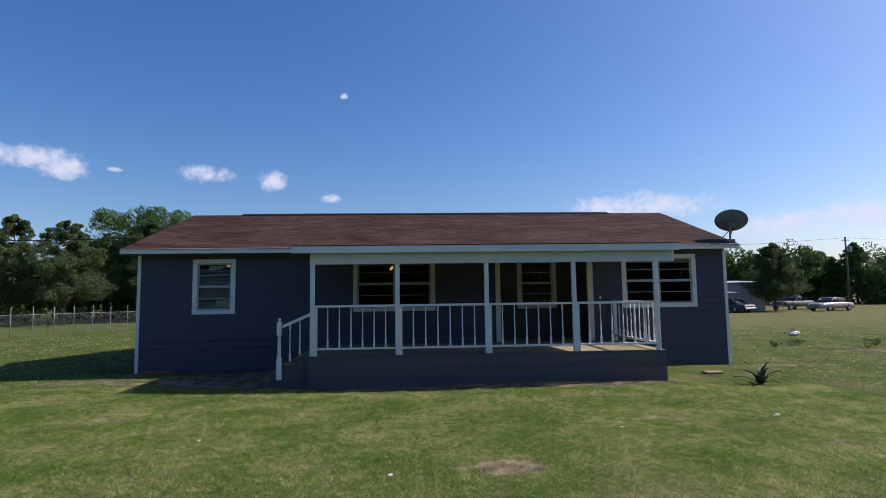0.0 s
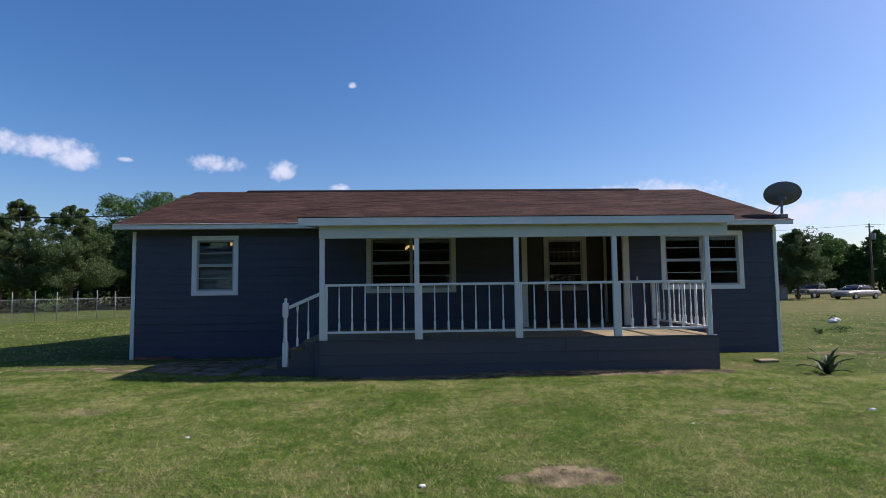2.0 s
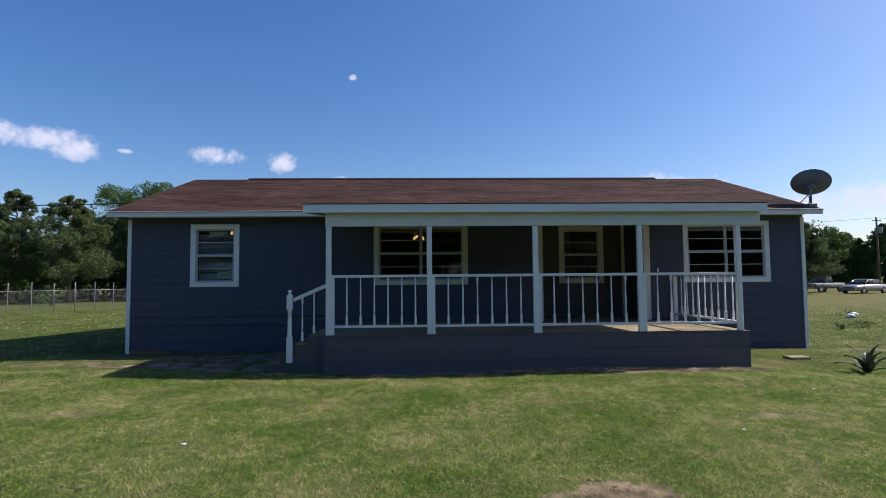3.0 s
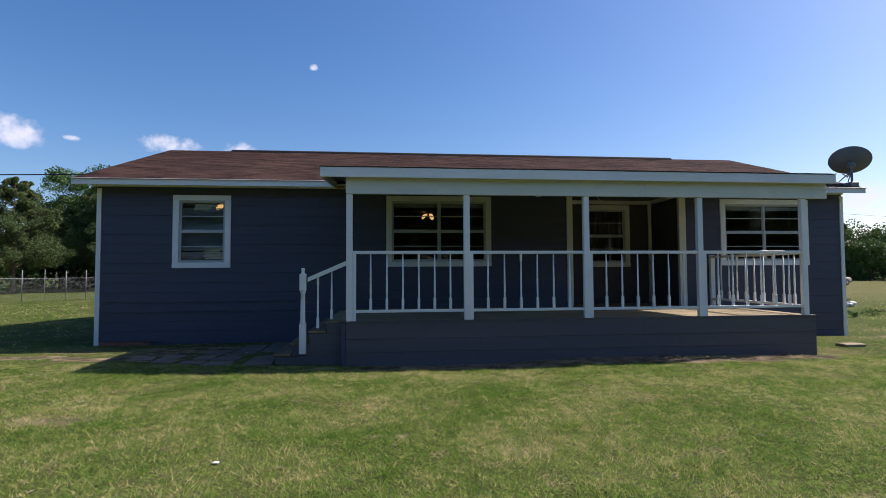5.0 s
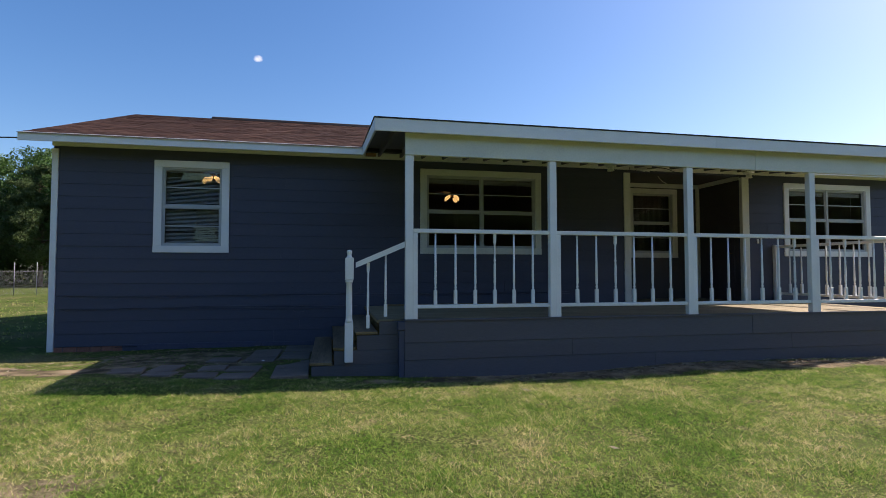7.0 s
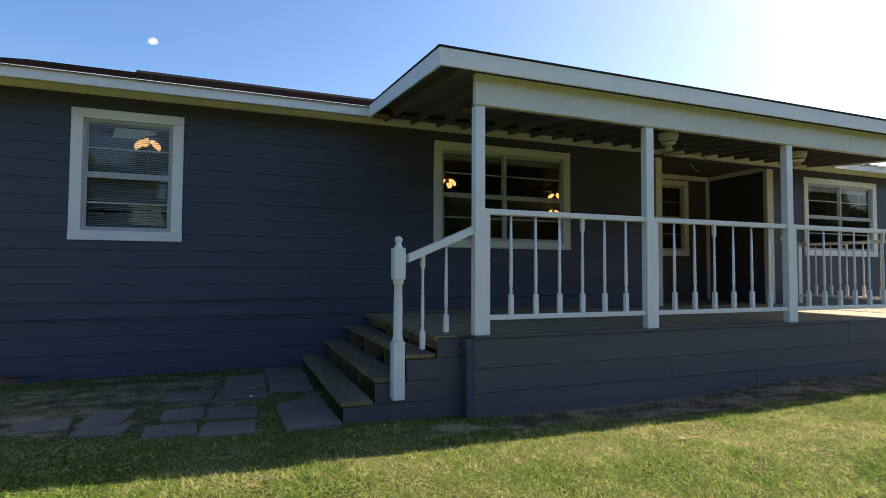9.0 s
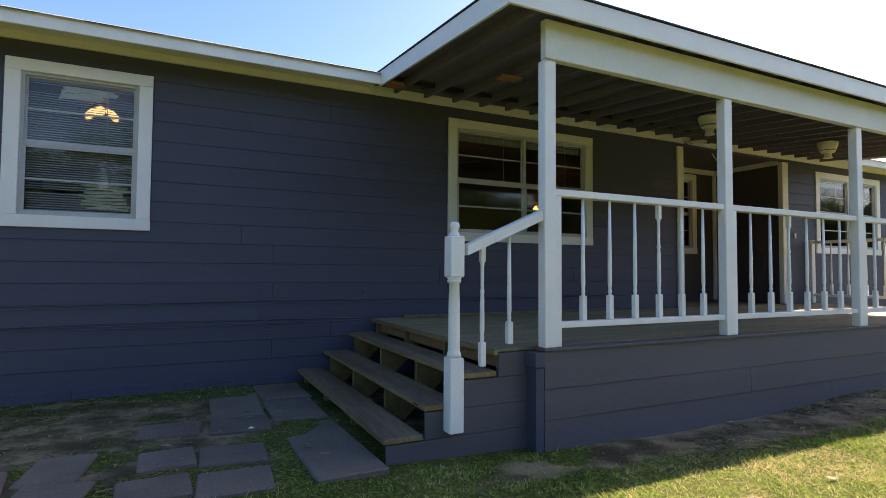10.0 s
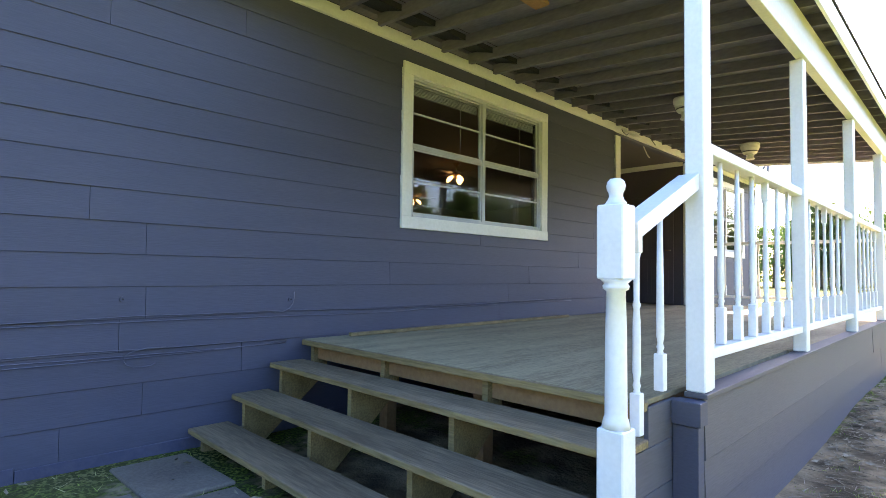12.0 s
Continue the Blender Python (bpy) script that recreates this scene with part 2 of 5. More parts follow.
def tube(bm, points, radius, segs=6, end=None):
    """A round rod along points, tapering to the radius end."""
    pts = [Vector(p) for p in points]
    end = radius if end is None else end
    rings = []
    for i, p in enumerate(pts):
        d = (pts[min(i + 1, len(pts) - 1)] - pts[max(i - 1, 0)]).normalized()
        u = d.orthogonal().normalized()
        if rings:
            u = (last - last.dot(d) * d).normalized()
        last = u
        w = d.cross(u)
        r = radius + (end - radius) * i / max(1, len(pts) - 1)
        rings.append([bm.verts.new(p + r * (math.cos(2 * math.pi * k / segs) * u + math.sin(2 * math.pi * k / segs) * w)) for k in range(segs)])
    for a, b in zip(rings, rings[1:]):
        for k in range(segs):
            bm.faces.new((a[k], a[(k + 1) % segs], b[(k + 1) % segs], b[k])).smooth = True
    bm.faces.new(rings[0][::-1])
    bm.faces.new(rings[-1])
    return bm


def slab(bm, a, b, c, d, thick):
    """A plate with four upper corners, thick metres deep."""
    up = [bm.verts.new(p) for p in (a, b, c, d)]
    lo = [bm.verts.new((p[0], p[1], p[2] - thick)) for p in (a, b, c, d)]
    bm.faces.new(up)
    bm.faces.new(lo[::-1])
    for k in range(4):
        bm.faces.new((up[k], lo[k], lo[(k + 1) % 4], up[(k + 1) % 4]))
    bmesh.ops.recalc_face_normals(bm, faces=bm.faces[:])
    return bm


def B(*boxes, bev=0.0):
    bm = bmesh.new()
    for b in boxes:
        box(bm, *b, bev=bev)
    return bm


def thing(name, x, y, z, label, category, group="", kind=""):
    ob = new(name)
    ob.location = (x, y, z)
    return tagged(ob, label, category, group, kind)


def part(name, bm, material, parent, label=""):
    me = bpy.data.meshes.new(name)
    bm.to_mesh(me)
    bm.free()
    me.materials.append(material)
    return hang(name, me, parent, label)


def hang(name, me, parent, label=""):
    ob = new(name, me)
    if parent is not None:
        ob.parent = parent
        if parent.type == "EMPTY":
            ob.matrix_parent_inverse = Matrix.Translation(-parent.location)
    return tagged(ob, label)


def raw(name, verts, faces, material):
    me = bpy.data.meshes.new(name)
    me.from_pydata(verts, [], faces)
    me.materials.append(material)
    return me


def single(name, bm, material, label, category, group="", kind=""):
    return tagged(part(name, bm, material, None), label, category, group, kind)

# ---- the ground ----
WALL_Y, LEFT, RIGHT = 16.26, -7.98, 9.74


def height(x, y):
    """The lawn: nearly level, falling a little towards the house's far end, with small hummocks."""
    fall = -0.10 * min(1.0, max(0.0, (x - 4.0) / 6.0)) * math.exp(-((y - 15) / 8.0) ** 2)
    fall += 0.07 * min(1.0, max(0.0, (-4.8 - x) / 1.5)) * math.exp(-((y - 13) / 3.0) ** 2)
    fall -= 0.055 * math.exp(-((x + 1.0) / 2.6) ** 2 - ((y - 13.35) / 0.75) ** 2)
    near = math.exp(-((x / 30.0) ** 2 + ((y - 10) / 30.0) ** 2))
    return -0.02 + fall + near * (0.05 * (noise.noise(Vector((x * 0.35, y * 0.35, 0))) ) + 0.012 * noise.noise(Vector((x * 1.7, y * 1.7, 3))))


BARE = [(1.2, 6.75, 0.8, 0.3, 1.0), (3.6, 12.75, 2.6, 0.22, 1.0), (5.6, 13.0, 1.2, 0.25, 1.0), (-8.6, 14.2, 1.6, 0.3, 1.0), (-6.6, 13.9, 1.2, 0.35, 1.0), (-3.4, 8.1, 0.35, 0.12, 0.6),
        (-5.2, 9.9, 0.8, 0.35, 0.6), (16.5, 19.0, 1.8, 0.6, 1.0), (-1.8, 9.0, 0.3, 0.12, 0.6), (2.2, 13.02, 1.8, 0.2, 1.0), (0.9, 12.95, 4.3, 0.40, 0.95), (11.5, 16.0, 1.6, 0.4, 0.7), (-5.3, 14.9, 2.1, 1.6, 0.62),
        (-3.2, 14.9, 0.5, 1.2, 1.0), (-1.2, 14.8, 2.2, 1.6, 1.0), (-1.0, 4.6, 0.5, 0.25, 0.6), (4.3, 9.3, 0.6, 0.2, 0.6)]


def bare(x, y):
    """How bare of grass the lawn is, 0 to 1."""
    v = 0.0
    for cx, cy, a, b, most in BARE:
        d = ((x - cx) / a) ** 2 + ((y - cy) / b) ** 2
        if d > 2.3:
            continue
        d += 0.9 * noise.noise(Vector((x * 2.3, y * 2.3, 7)))
        v = max(v, most * min(1.0, 1.25 - d))
    return max(0.0, min(1.0, v))


def ground():
    def steps(lo, hi, step, far):
        mid = list(np.arange(lo, hi + 1e-6, step))
        out, d = [], step
        p = hi
        while p < far:
            d *= 1.35
            p += d
            out.append(p)
        left, d, p = [], step, lo
        while p > -far:
            d *= 1.35
            p -= d
            left.append(p)
        return left[::-1] + mid + out

    xs, ys = steps(-12, 14, 0.2, 2200), steps(-1, 18, 0.2, 2200)
    verts = [(x, y, height(x, y)) for y in ys for x in xs]
    w = len(xs)
    faces = [(j * w + i, j * w + i + 1, (j + 1) * w + i + 1, (j + 1) * w + i) for j in range(len(ys) - 1) for i in range(w - 1)]
    m = bpy.data.materials.new("lawn")
    m.use_nodes = True
    n, l = m.node_tree.nodes, m.node_tree.links
    p = n["Principled BSDF"]
    p.inputs["Roughness"].default_value, p.inputs["Specular IOR Level"].default_value = 0.9, 0.03
    geo = n.new("ShaderNodeNewGeometry")

    def nz(scale, detail=5):
        t = n.new("ShaderNodeTexNoise")
        t.inputs["Scale"].default_value, t.inputs["Detail"].default_value = scale, detail
        l.new(geo.outputs["Position"], t.inputs["Vector"])
        return t.outputs["Fac"]

    def mixc(f, a, b):
        t = n.new("ShaderNodeMix")
        t.data_type = "RGBA"
        l.new(f, t.inputs[0])
        for k, v in ((6, a), (7, b)):
            if isinstance(v, tuple):
                t.inputs[k].default_value = (*v, 1)
            else:
                l.new(v, t.inputs[k])
        return t.outputs[2]

    def span(f, lo, hi):
        t = n.new("ShaderNodeMapRange")
        t.interpolation_type = "SMOOTHSTEP"
        t.inputs["From Min"].default_value, t.inputs["From Max"].default_value = lo, hi
        l.new(f, t.inputs["Value"])
        return t.outputs[0]

    green = mixc(span(nz(7.0), 0.3, 0.7), (0.060, 0.104, 0.015), (0.135, 0.196, 0.034))
    dry = mixc(span(nz(9.0), 0.3, 0.7), (0.20, 0.165, 0.075), (0.33, 0.27, 0.135))
    lawn = mixc(span(nz(0.55), 0.50, 0.74), green, dry)
    lawn = mixc(span(nz(2.4, 4), 0.54, 0.72), lawn, dry)
    lawn = mixc(span(nz(45.0, 3), 0.38, 0.56), lawn, mixc(span(nz(0.8), 0.3, 0.7), (0.026, 0.036, 0.010), (0.075, 0.078, 0.030)))
    far_dry = n.new("ShaderNodeAttribute")
    far_dry.attribute_name = "straw"
    lawn = mixc(far_dry.outputs["Fac"], lawn, dry)
    soil = mixc(span(nz(3.2, 8), 0.34, 0.68), (0.068, 0.054, 0.035), (0.27, 0.208, 0.13))
    at = n.new("ShaderNodeAttribute")
    at.attribute_name = "worn"
    edge = n.new("ShaderNodeMath")
    l.new(at.outputs["Fac"], edge.inputs[0])
    l.new(nz(11.0, 4), edge.inputs[1])
    worn_part = n.new("ShaderNodeMath")
    worn_part.operation = "MULTIPLY"
    l.new(span(edge.outputs[0], 0.85, 1.2), worn_part.inputs[0])
    l.new(span(at.outputs["Fac"], 0.02, 0.2), worn_part.inputs[1])
    l.new(mixc(worn_part.outputs[0], lawn, soil), p.inputs["Base Color"])
    bp = n.new("ShaderNodeBump")
    bp.inputs["Strength"].default_value, bp.inputs["Distance"].default_value = 0.7, 0.03
    l.new(nz(28.0, 4), bp.inputs["Height"])
    l.new(bp.outputs[0], p.inputs["Normal"])
    me = raw("ground", verts, faces, m)
    worn = me.attributes.new("worn", "FLOAT", "POINT")
    worn.data.foreach_set("value", [bare(v[0], v[1]) if abs(v[0]) < 20 and -2 < v[1] < 22 else 0.0 for v in verts])
    straw = me.attributes.new("straw", "FLOAT", "POINT")
    straw.data.foreach_set("value", [0.32 * max(0.0, min(1.0, (v[0] - 9) / 9)) * max(0.0, min(1.0, (v[1] - 24) / 12)) for v in verts])
    for poly in me.polygons:
        poly.use_smooth = True
    return tagged(new("ground", me), "patchy green and straw-coloured lawn with bare soil", "lawn", kind="structure")


ground()

# ---- the house ----
house = thing("house", 0.8, 20.8, -0.05, "single-storey blue-grey lap-sided house with brown shingle roof", "house")
EAVE_Y, EAVE_Z, RIDGE_Y, RIDGE_Z = 15.80, 3.53, 20.95, 5.285
RX0, RX1 = -8.25, 9.92
BACK_Y = 2 * RIDGE_Y - WALL_Y
COURSE, COURSE0 = 0.2113, 0.054
TOP = 3.55
# openings in the front wall: x0, x1, z0, z1
OPEN = {"one": (-6.275, -5.292, 1.765, 3.138), "two": (-1.60, 0.593, 1.773, 3.168), "entry": (2.67, 5.385, 0.60, 3.40), "four": (6.559, 8.645, 1.773, 3.165)}


def pieces_between(x0, x1, z0, z1, holes):
    """The stretches of x from x0 to x1 left over by the holes that meet the height z0 to z1."""
    cuts = [(h[0], h[1]) for h in holes if h[2] < z1 - 0.01 and h[3] > z0 + 0.01]
    out, x = [], x0
    for a, b in sorted(cuts):
        if a > x:
            out.append((x, a))
        x = max(x, b)
    if x < x1:
        out.append((x, x1))
    return out


def front_wall():
    bm = bmesh.new()
    levels = sorted({-0.05, TOP} | {v for h in OPEN.values() for v in h[2:]})
    for z0, z1 in zip(levels, levels[1:]):
        for a, b in pieces_between(LEFT + 0.01, RIGHT - 0.01, z0, z1, OPEN.values()):
            box(bm, a, b, WALL_Y + 0.024, WALL_Y + 0.13, z0, z1)
    return part("front_wall", bm, SIDING, house)


wall = front_wall()


def lap(x0, x1, z0, z1, y):
    """One lapped siding board: thicker at its lower edge."""
    return prism(bmesh.new(), [(y + 0.022, z0), (y + 0.022, z1 + 0.012), (y + 0.009, z1 + 0.012), (y, z0 + 0.003), (y + 0.002, z0)], "x", x0, x1)


def siding():
    rng = random.Random(4)
    seams = {1: [-3.93], 2: [-3.26, 4.2], 4: [-3.93, -0.05], 5: [-1.84, 0.36, 7.4], 6: [-3.94, 1.5], 8: [1.9], 10: [6.0], 13: [-4.2], 14: [-3.3, 5.9]}
    trims = [(h[0] - 0.13, h[1] + 0.13, h[2] - 0.04, h[3] + 0.04) for k, h in OPEN.items() if k != "entry"] + [(2.54, 5.53, 0.5, 3.36)]
    for i in range(17):
        z0 = COURSE0 + i * COURSE
        z1 = min(z0 + COURSE, 3.43)
        if z1 - z0 < 0.02:
            break
        for a, b in pieces_between(LEFT + 0.10, RIGHT - 0.10, z0 + 0.03, z1 - 0.03, trims):
            xs = [a] + [s for s in sorted(seams.get(i, [])) if a + 0.3 < s < b - 0.3]
            while b - xs[-1] > 4.9:
                xs.append(xs[-1] + 3.66 + rng.uniform(-0.3, 0.3))
            xs.append(b)
            for p, q in zip(xs, xs[1:]):
                part("siding_board", lap(p + 0.0015, q - 0.0015, z0, z1, WALL_Y + rng.uniform(-0.001, 0.001)), SIDING, wall)


def foundation():
    rng = random.Random(9)
    x = LEFT + 0.02
    for wdt, m, lab in ((0.62, BRICK, "exposed red brick"), (0.5, BRICK, "exposed red brick"), (1.05, SKIRTING, ""), (1.2, SKIRTING, ""), (1.15, SKIRTING, ""), (1.0, SKIRTING, "")):
        lo = -0.08
        hi = COURSE0 - 0.004 - rng.uniform(0.0, 0.02) + (0.02 if m is BRICK else 0)
        if m is BRICK:
            for k in range(3):
                part("brick", B((x + 0.004 + k * wdt / 3, x + (k + 1) * wdt / 3 - 0.006, WALL_Y + 0.012, WALL_Y + 0.07, lo, hi), bev=0.004), BRICK, wall, lab)
        else:
            part("skirting_panel", B((x + 0.004, x + wdt + 0.001, WALL_Y - 0.010 - rng.uniform(0, 0.004), WALL_Y + 0.02, lo, hi + 0.03), bev=0.003), SKIRTING, wall, "loose faded blue skirting panel")
        x += wdt
    part("skirting_panel", B((6.32, RIGHT - 0.1, WALL_Y - 0.004, WALL_Y + 0.02, -0.2, COURSE0 - 0.004)), SKIRTING, wall)
    # dark gaps under the wall
    part("vent_slot", B((-6.95, -6.6, WALL_Y - 0.036, WALL_Y - 0.034 + 0.002, 0.035, 0.048)), BLACK, wall, "dark gap in the skirting")


def shell():
    """Corner boards, end walls with gables, back wall, roof, eaves."""
    for x0, x1 in ((LEFT, LEFT + 0.095), (RIGHT - 0.095, RIGHT)):
        part("corner_board", B((x0, x1, WALL_Y - 0.014, WALL_Y + 0.022, -0.02 if x0 < 0 else -0.16, 3.385), bev=0.003), WHITE, house)
    for x0, x1 in ((LEFT, LEFT + 0.12), (RIGHT - 0.12, RIGHT)):
        prof = [(WALL_Y + 0.135, -0.2), (BACK_Y, -0.2), (BACK_Y, TOP), (RIDGE_Y, RIDGE_Z - 0.2), (WALL_Y + 0.135, TOP)]
        part("end_wall", prism(bmesh.new(), prof, "x", x0, x1), SIDING, house)
    part("back_wall", B((LEFT + 0.13, RIGHT - 0.13, BACK_Y - 0.12, BACK_Y, -0.2, TOP)), SIDING, house)
    # frieze, soffit and fascia; the porch roof takes the eave's place along its width
    part("frieze_board", B((LEFT + 0.0, RIGHT, WALL_Y - 0.022, WALL_Y + 0.022, 3.432, 3.545), bev=0.003), CREAM, house, "cream frieze board under the eave")
    for a, b in ((RX0 + 0.02, -2.80), (6.645, RX1 - 0.02)):
        part("soffit", B((a, b, EAVE_Y + 0.005, WALL_Y - 0.024, 3.51, 3.52)), CREAM, house)
        part("fascia_board", B((a - (0.02 if a < 0 else 0), b + (0.02 if a > 0 else 0), EAVE_Y - 0.03, EAVE_Y - 0.002, 3.400, 3.540), bev=0.003), WHITE, house)
    slope = (RIDGE_Z - EAVE_Z) / (RIDGE_Y - EAVE_Y)
    for side in (-1, 1):
        e, ez = RIDGE_Y + side * (RIDGE_Y - EAVE_Y), EAVE_Z
        bm = slab(bmesh.new(), (RX0, e, ez), (RX1, e, ez), (RX1, RIDGE_Y, RIDGE_Z), (RX0, RIDGE_Y, RIDGE_Z), 0.06)
        roof = part("roof", bm, BLACK, house, "brown asphalt shingle roof")
        # shingle courses: tabs with a stepped lower edge
        rng = random.Random(11)
        verts, faces = [], []
        rows = 37
        length = math.hypot(RIDGE_Y - EAVE_Y, RIDGE_Z - EAVE_Z)
        for r in range(rows):
            d0, d1 = r * length / rows - (0.06 if r == 0 else 0), (r + 1) * length / rows + 0.01
            x = RX0 - 0.02 - (0.16 if r % 2 else 0.0)
            while x < RX1 + 0.02:
                w = 0.32 + rng.uniform(-0.01, 0.01)
                a, b = max(x, RX0 - 0.02), min(x + w - 0.006, RX1 + 0.02)
                x += w
                if b - a < 0.02:
                    continue
                k = len(verts)
                for d, up in ((d0, 0.004), (d0, 0.007 + rng.uniform(0, 0.005)), (d1, 0.003)):
                    y = RIDGE_Y + side * (RIDGE_Y - EAVE_Y) * (1 - d / length)
                    z = EAVE_Z + (RIDGE_Z - EAVE_Z) * d / length + up
                    verts += [(a, y, z), (b, y, z)]
                order = [(k, k + 1, k + 3, k + 2), (k + 2, k + 3, k + 5, k + 4)]
                faces += order if side < 0 else [f[::-1] for f in order]
        tagged(hang("shingles", raw("shingles", verts, faces, SHINGLE), roof), kind="stuff")
        for x0, x1 in ((RX0 - 0.005, RX0 + 0.022), (RX1 - 0.022, RX1 + 0.005)):
            prof = [(e, ez - 0.13), (e, ez - 0.005), (RIDGE_Y, RIDGE_Z - 0.005), (RIDGE_Y, RIDGE_Z - 0.13)]
            part("rake_board", prism(bmesh.new(), prof, "x", x0 - 0.02, x1), WHITE, roof)
    part("ridge_vent", prism(bmesh.new(), [(RIDGE_Y - 0.17, RIDGE_Z - 0.045), (RIDGE_Y - 0.15, RIDGE_Z + 0.01), (RIDGE_Y, RIDGE_Z + 0.06), (RIDGE_Y + 0.15, RIDGE_Z + 0.01), (RIDGE_Y + 0.17, RIDGE_Z - 0.045)], "x", -6.42, 7.75), BLACK, house, "black ridge vent")


def window(name, x0, x1, z0, z1, y, cols, trim_w=0.125, material=WHITE):
    """A single-hung metal window in its wooden trim, each half split by one bar."""
    cx = (x0 + x1) / 2
    win = part(name, B((x0 - trim_w, x0, y - 0.018, y + 0.02, z0, z1), bev=0.003), material, house)
    for b in ((x1, x1 + trim_w, y - 0.018, y + 0.02, z0, z1), (x0 - trim_w, x1 + trim_w, y - 0.02, y + 0.02, z1 + 0.001, z1 + 0.118), (x0 - trim_w - 0.004, x1 + trim_w + 0.004, y - 0.022, y + 0.02, z0 - 0.118, z0 - 0.001)):
        part("trim_board", B(b, bev=0.003), material, win)
    f0, f1 = y + 0.012, y + 0.075
    part("window_frame", B((x0, x0 + 0.03, f0, f1, z0, z1), (x1 - 0.03, x1, f0, f1, z0, z1), (x0 + 0.03, x1 - 0.03, f0, f1, z1 - 0.028, z1), (x0 + 0.03, x1 - 0.03, f0 - 0.01, f1, z0, z0 + 0.03)), ALU, win)
    w = (x1 - x0) / cols
    zm = z0 + (z1 - z0) * 0.502
    for c in range(cols):
        a, b = x0 + c * w + (0.03 if c == 0 else 0.022), x0 + (c + 1) * w - (0.03 if c == cols - 1 else 0.022)
        if c:
            part("mullion", B((x0 + c * w - 0.0215, x0 + c * w + 0.0215, f0 - 0.004, f1, z0 + 0.031, z1 - 0.029)), ALU, win)
        part("meeting_rail", B((a, b, f0 + 0.004, f1 - 0.006, zm - 0.022, zm + 0.022), bev=0.004), ALU, win)
        for lo, hi, yy in ((z0 + 0.03, zm - 0.022, f0 + 0.018), (zm + 0.022, z1 - 0.028, f0 + 0.04)):
            part("sash", B((a, a + 0.02, yy - 0.01, yy + 0.012, lo, hi), (b - 0.02, b, yy - 0.01, yy + 0.012, lo, hi), (a + 0.02, b - 0.02, yy - 0.01, yy + 0.012, lo, lo + 0.018), (a + 0.02, b - 0.02, yy - 0.01, yy + 0.012, hi - 0.016, hi)), ALU, win)
            zc = (lo + hi) / 2
            part("glazing_bar", B((a + 0.02, b - 0.02, yy - 0.009, yy + 0.011, zc - 0.009, zc + 0.009)), ALU, win)
            for p, q in ((lo + 0.018, zc - 0.009), (zc + 0.009, hi - 0.016)):
                pane = part("pane", B((a + 0.019, b - 0.019, yy - 0.002, yy + 0.002, p, q)), GLASS, win)
                pane.visible_shadow = False
    return win


def entry():
    """The recessed entrance in the front wall."""
    x0, x1, yb, zc = 2.67, 5.385, 17.68, 3.42
    for a, b, deep_to in ((2.54, 2.685, 0.15), (5.355, 5.53, 0.07)):
        part("entry_post_trim", B((a, b, WALL_Y - 0.02, WALL_Y + deep_to, 0.685, 3.37), bev=0.004), CREAM, house)
    part("entry_side_wall", B((2.55, 2.67, WALL_Y + 0.15, yb, 0.5, zc)), TAUPE, house)
    holes = [(3.598, 4.648, 1.765, 3.175)]
    for z0, z1 in ((0.5, 1.765), (1.765, 3.175), (3.175, 3.6)):
        for a, b in pieces_between(2.55, 5.5, z0, z1, holes):
            part("entry_back_wall", B((a, b, yb + 0.024, yb + 0.14, z0, z1)), TAUPE, house)
    part("entry_corner_trim", B((5.30, 5.384, yb - 0.02, yb + 0.023, 0.69, 3.42), bev=0.003), CREAM, house)
    part("entry_cornice", B((2.68, 5.30, yb - 0.02, yb + 0.023, 3.32, 3.42), bev=0.003), CREAM, house)
    part("entry_cornice", B((5.345, 5.384, WALL_Y + 0.075, yb - 0.021, 3.33, 3.42), bev=0.003), CREAM, house)
    part("entry_ceiling", B((2.55, 5.52, WALL_Y + 0.14, yb + 0.14, zc + 0.003, zc + 0.05)), TAUPE, house)
    part("entry_floor", B((2.55, 5.52, WALL_Y - 0.02, yb + 0.02, 0.58, 0.675)), DECK, house)
    side = part("entry_door_wall", B((5.386, 5.5, WALL_Y + 0.075, yb, 0.5, zc)), BROWN, house, "dark brown painted side of the entrance")
    door = part("front_door", B((5.366, 5.384, 16.52, 17.46, 0.70, 2.78), bev=0.004), BROWN, house, "dark brown front door in the recess")
    for z0, z1 in ((0.85, 1.55), (1.70, 2.62)):
        for y0, y1 in ((16.62, 16.95), (17.03, 17.36)):
            part("door_panel", B((5.360, 5.367, y0, y1, z0, z1), bev=0.003), BROWN, door)
    part("door_handle", tube(bmesh.new(), [(5.362, 16.58, 1.72), (5.31, 16.58, 1.72), (5.305, 16.66, 1.72)], 0.011), BRASS, door, "brass door handle")
    window("entry_window", 3.598, 4.648, 1.765, 3.175, yb + 0.002, 1, material=CREAM)


siding()
foundation()
shell()
entry()
window("window", *OPEN["one"], WALL_Y, 1)
window("window", *OPEN["two"], WALL_Y, 2, material=CREAM)
window("window", *OPEN["four"], WALL_Y, 2)


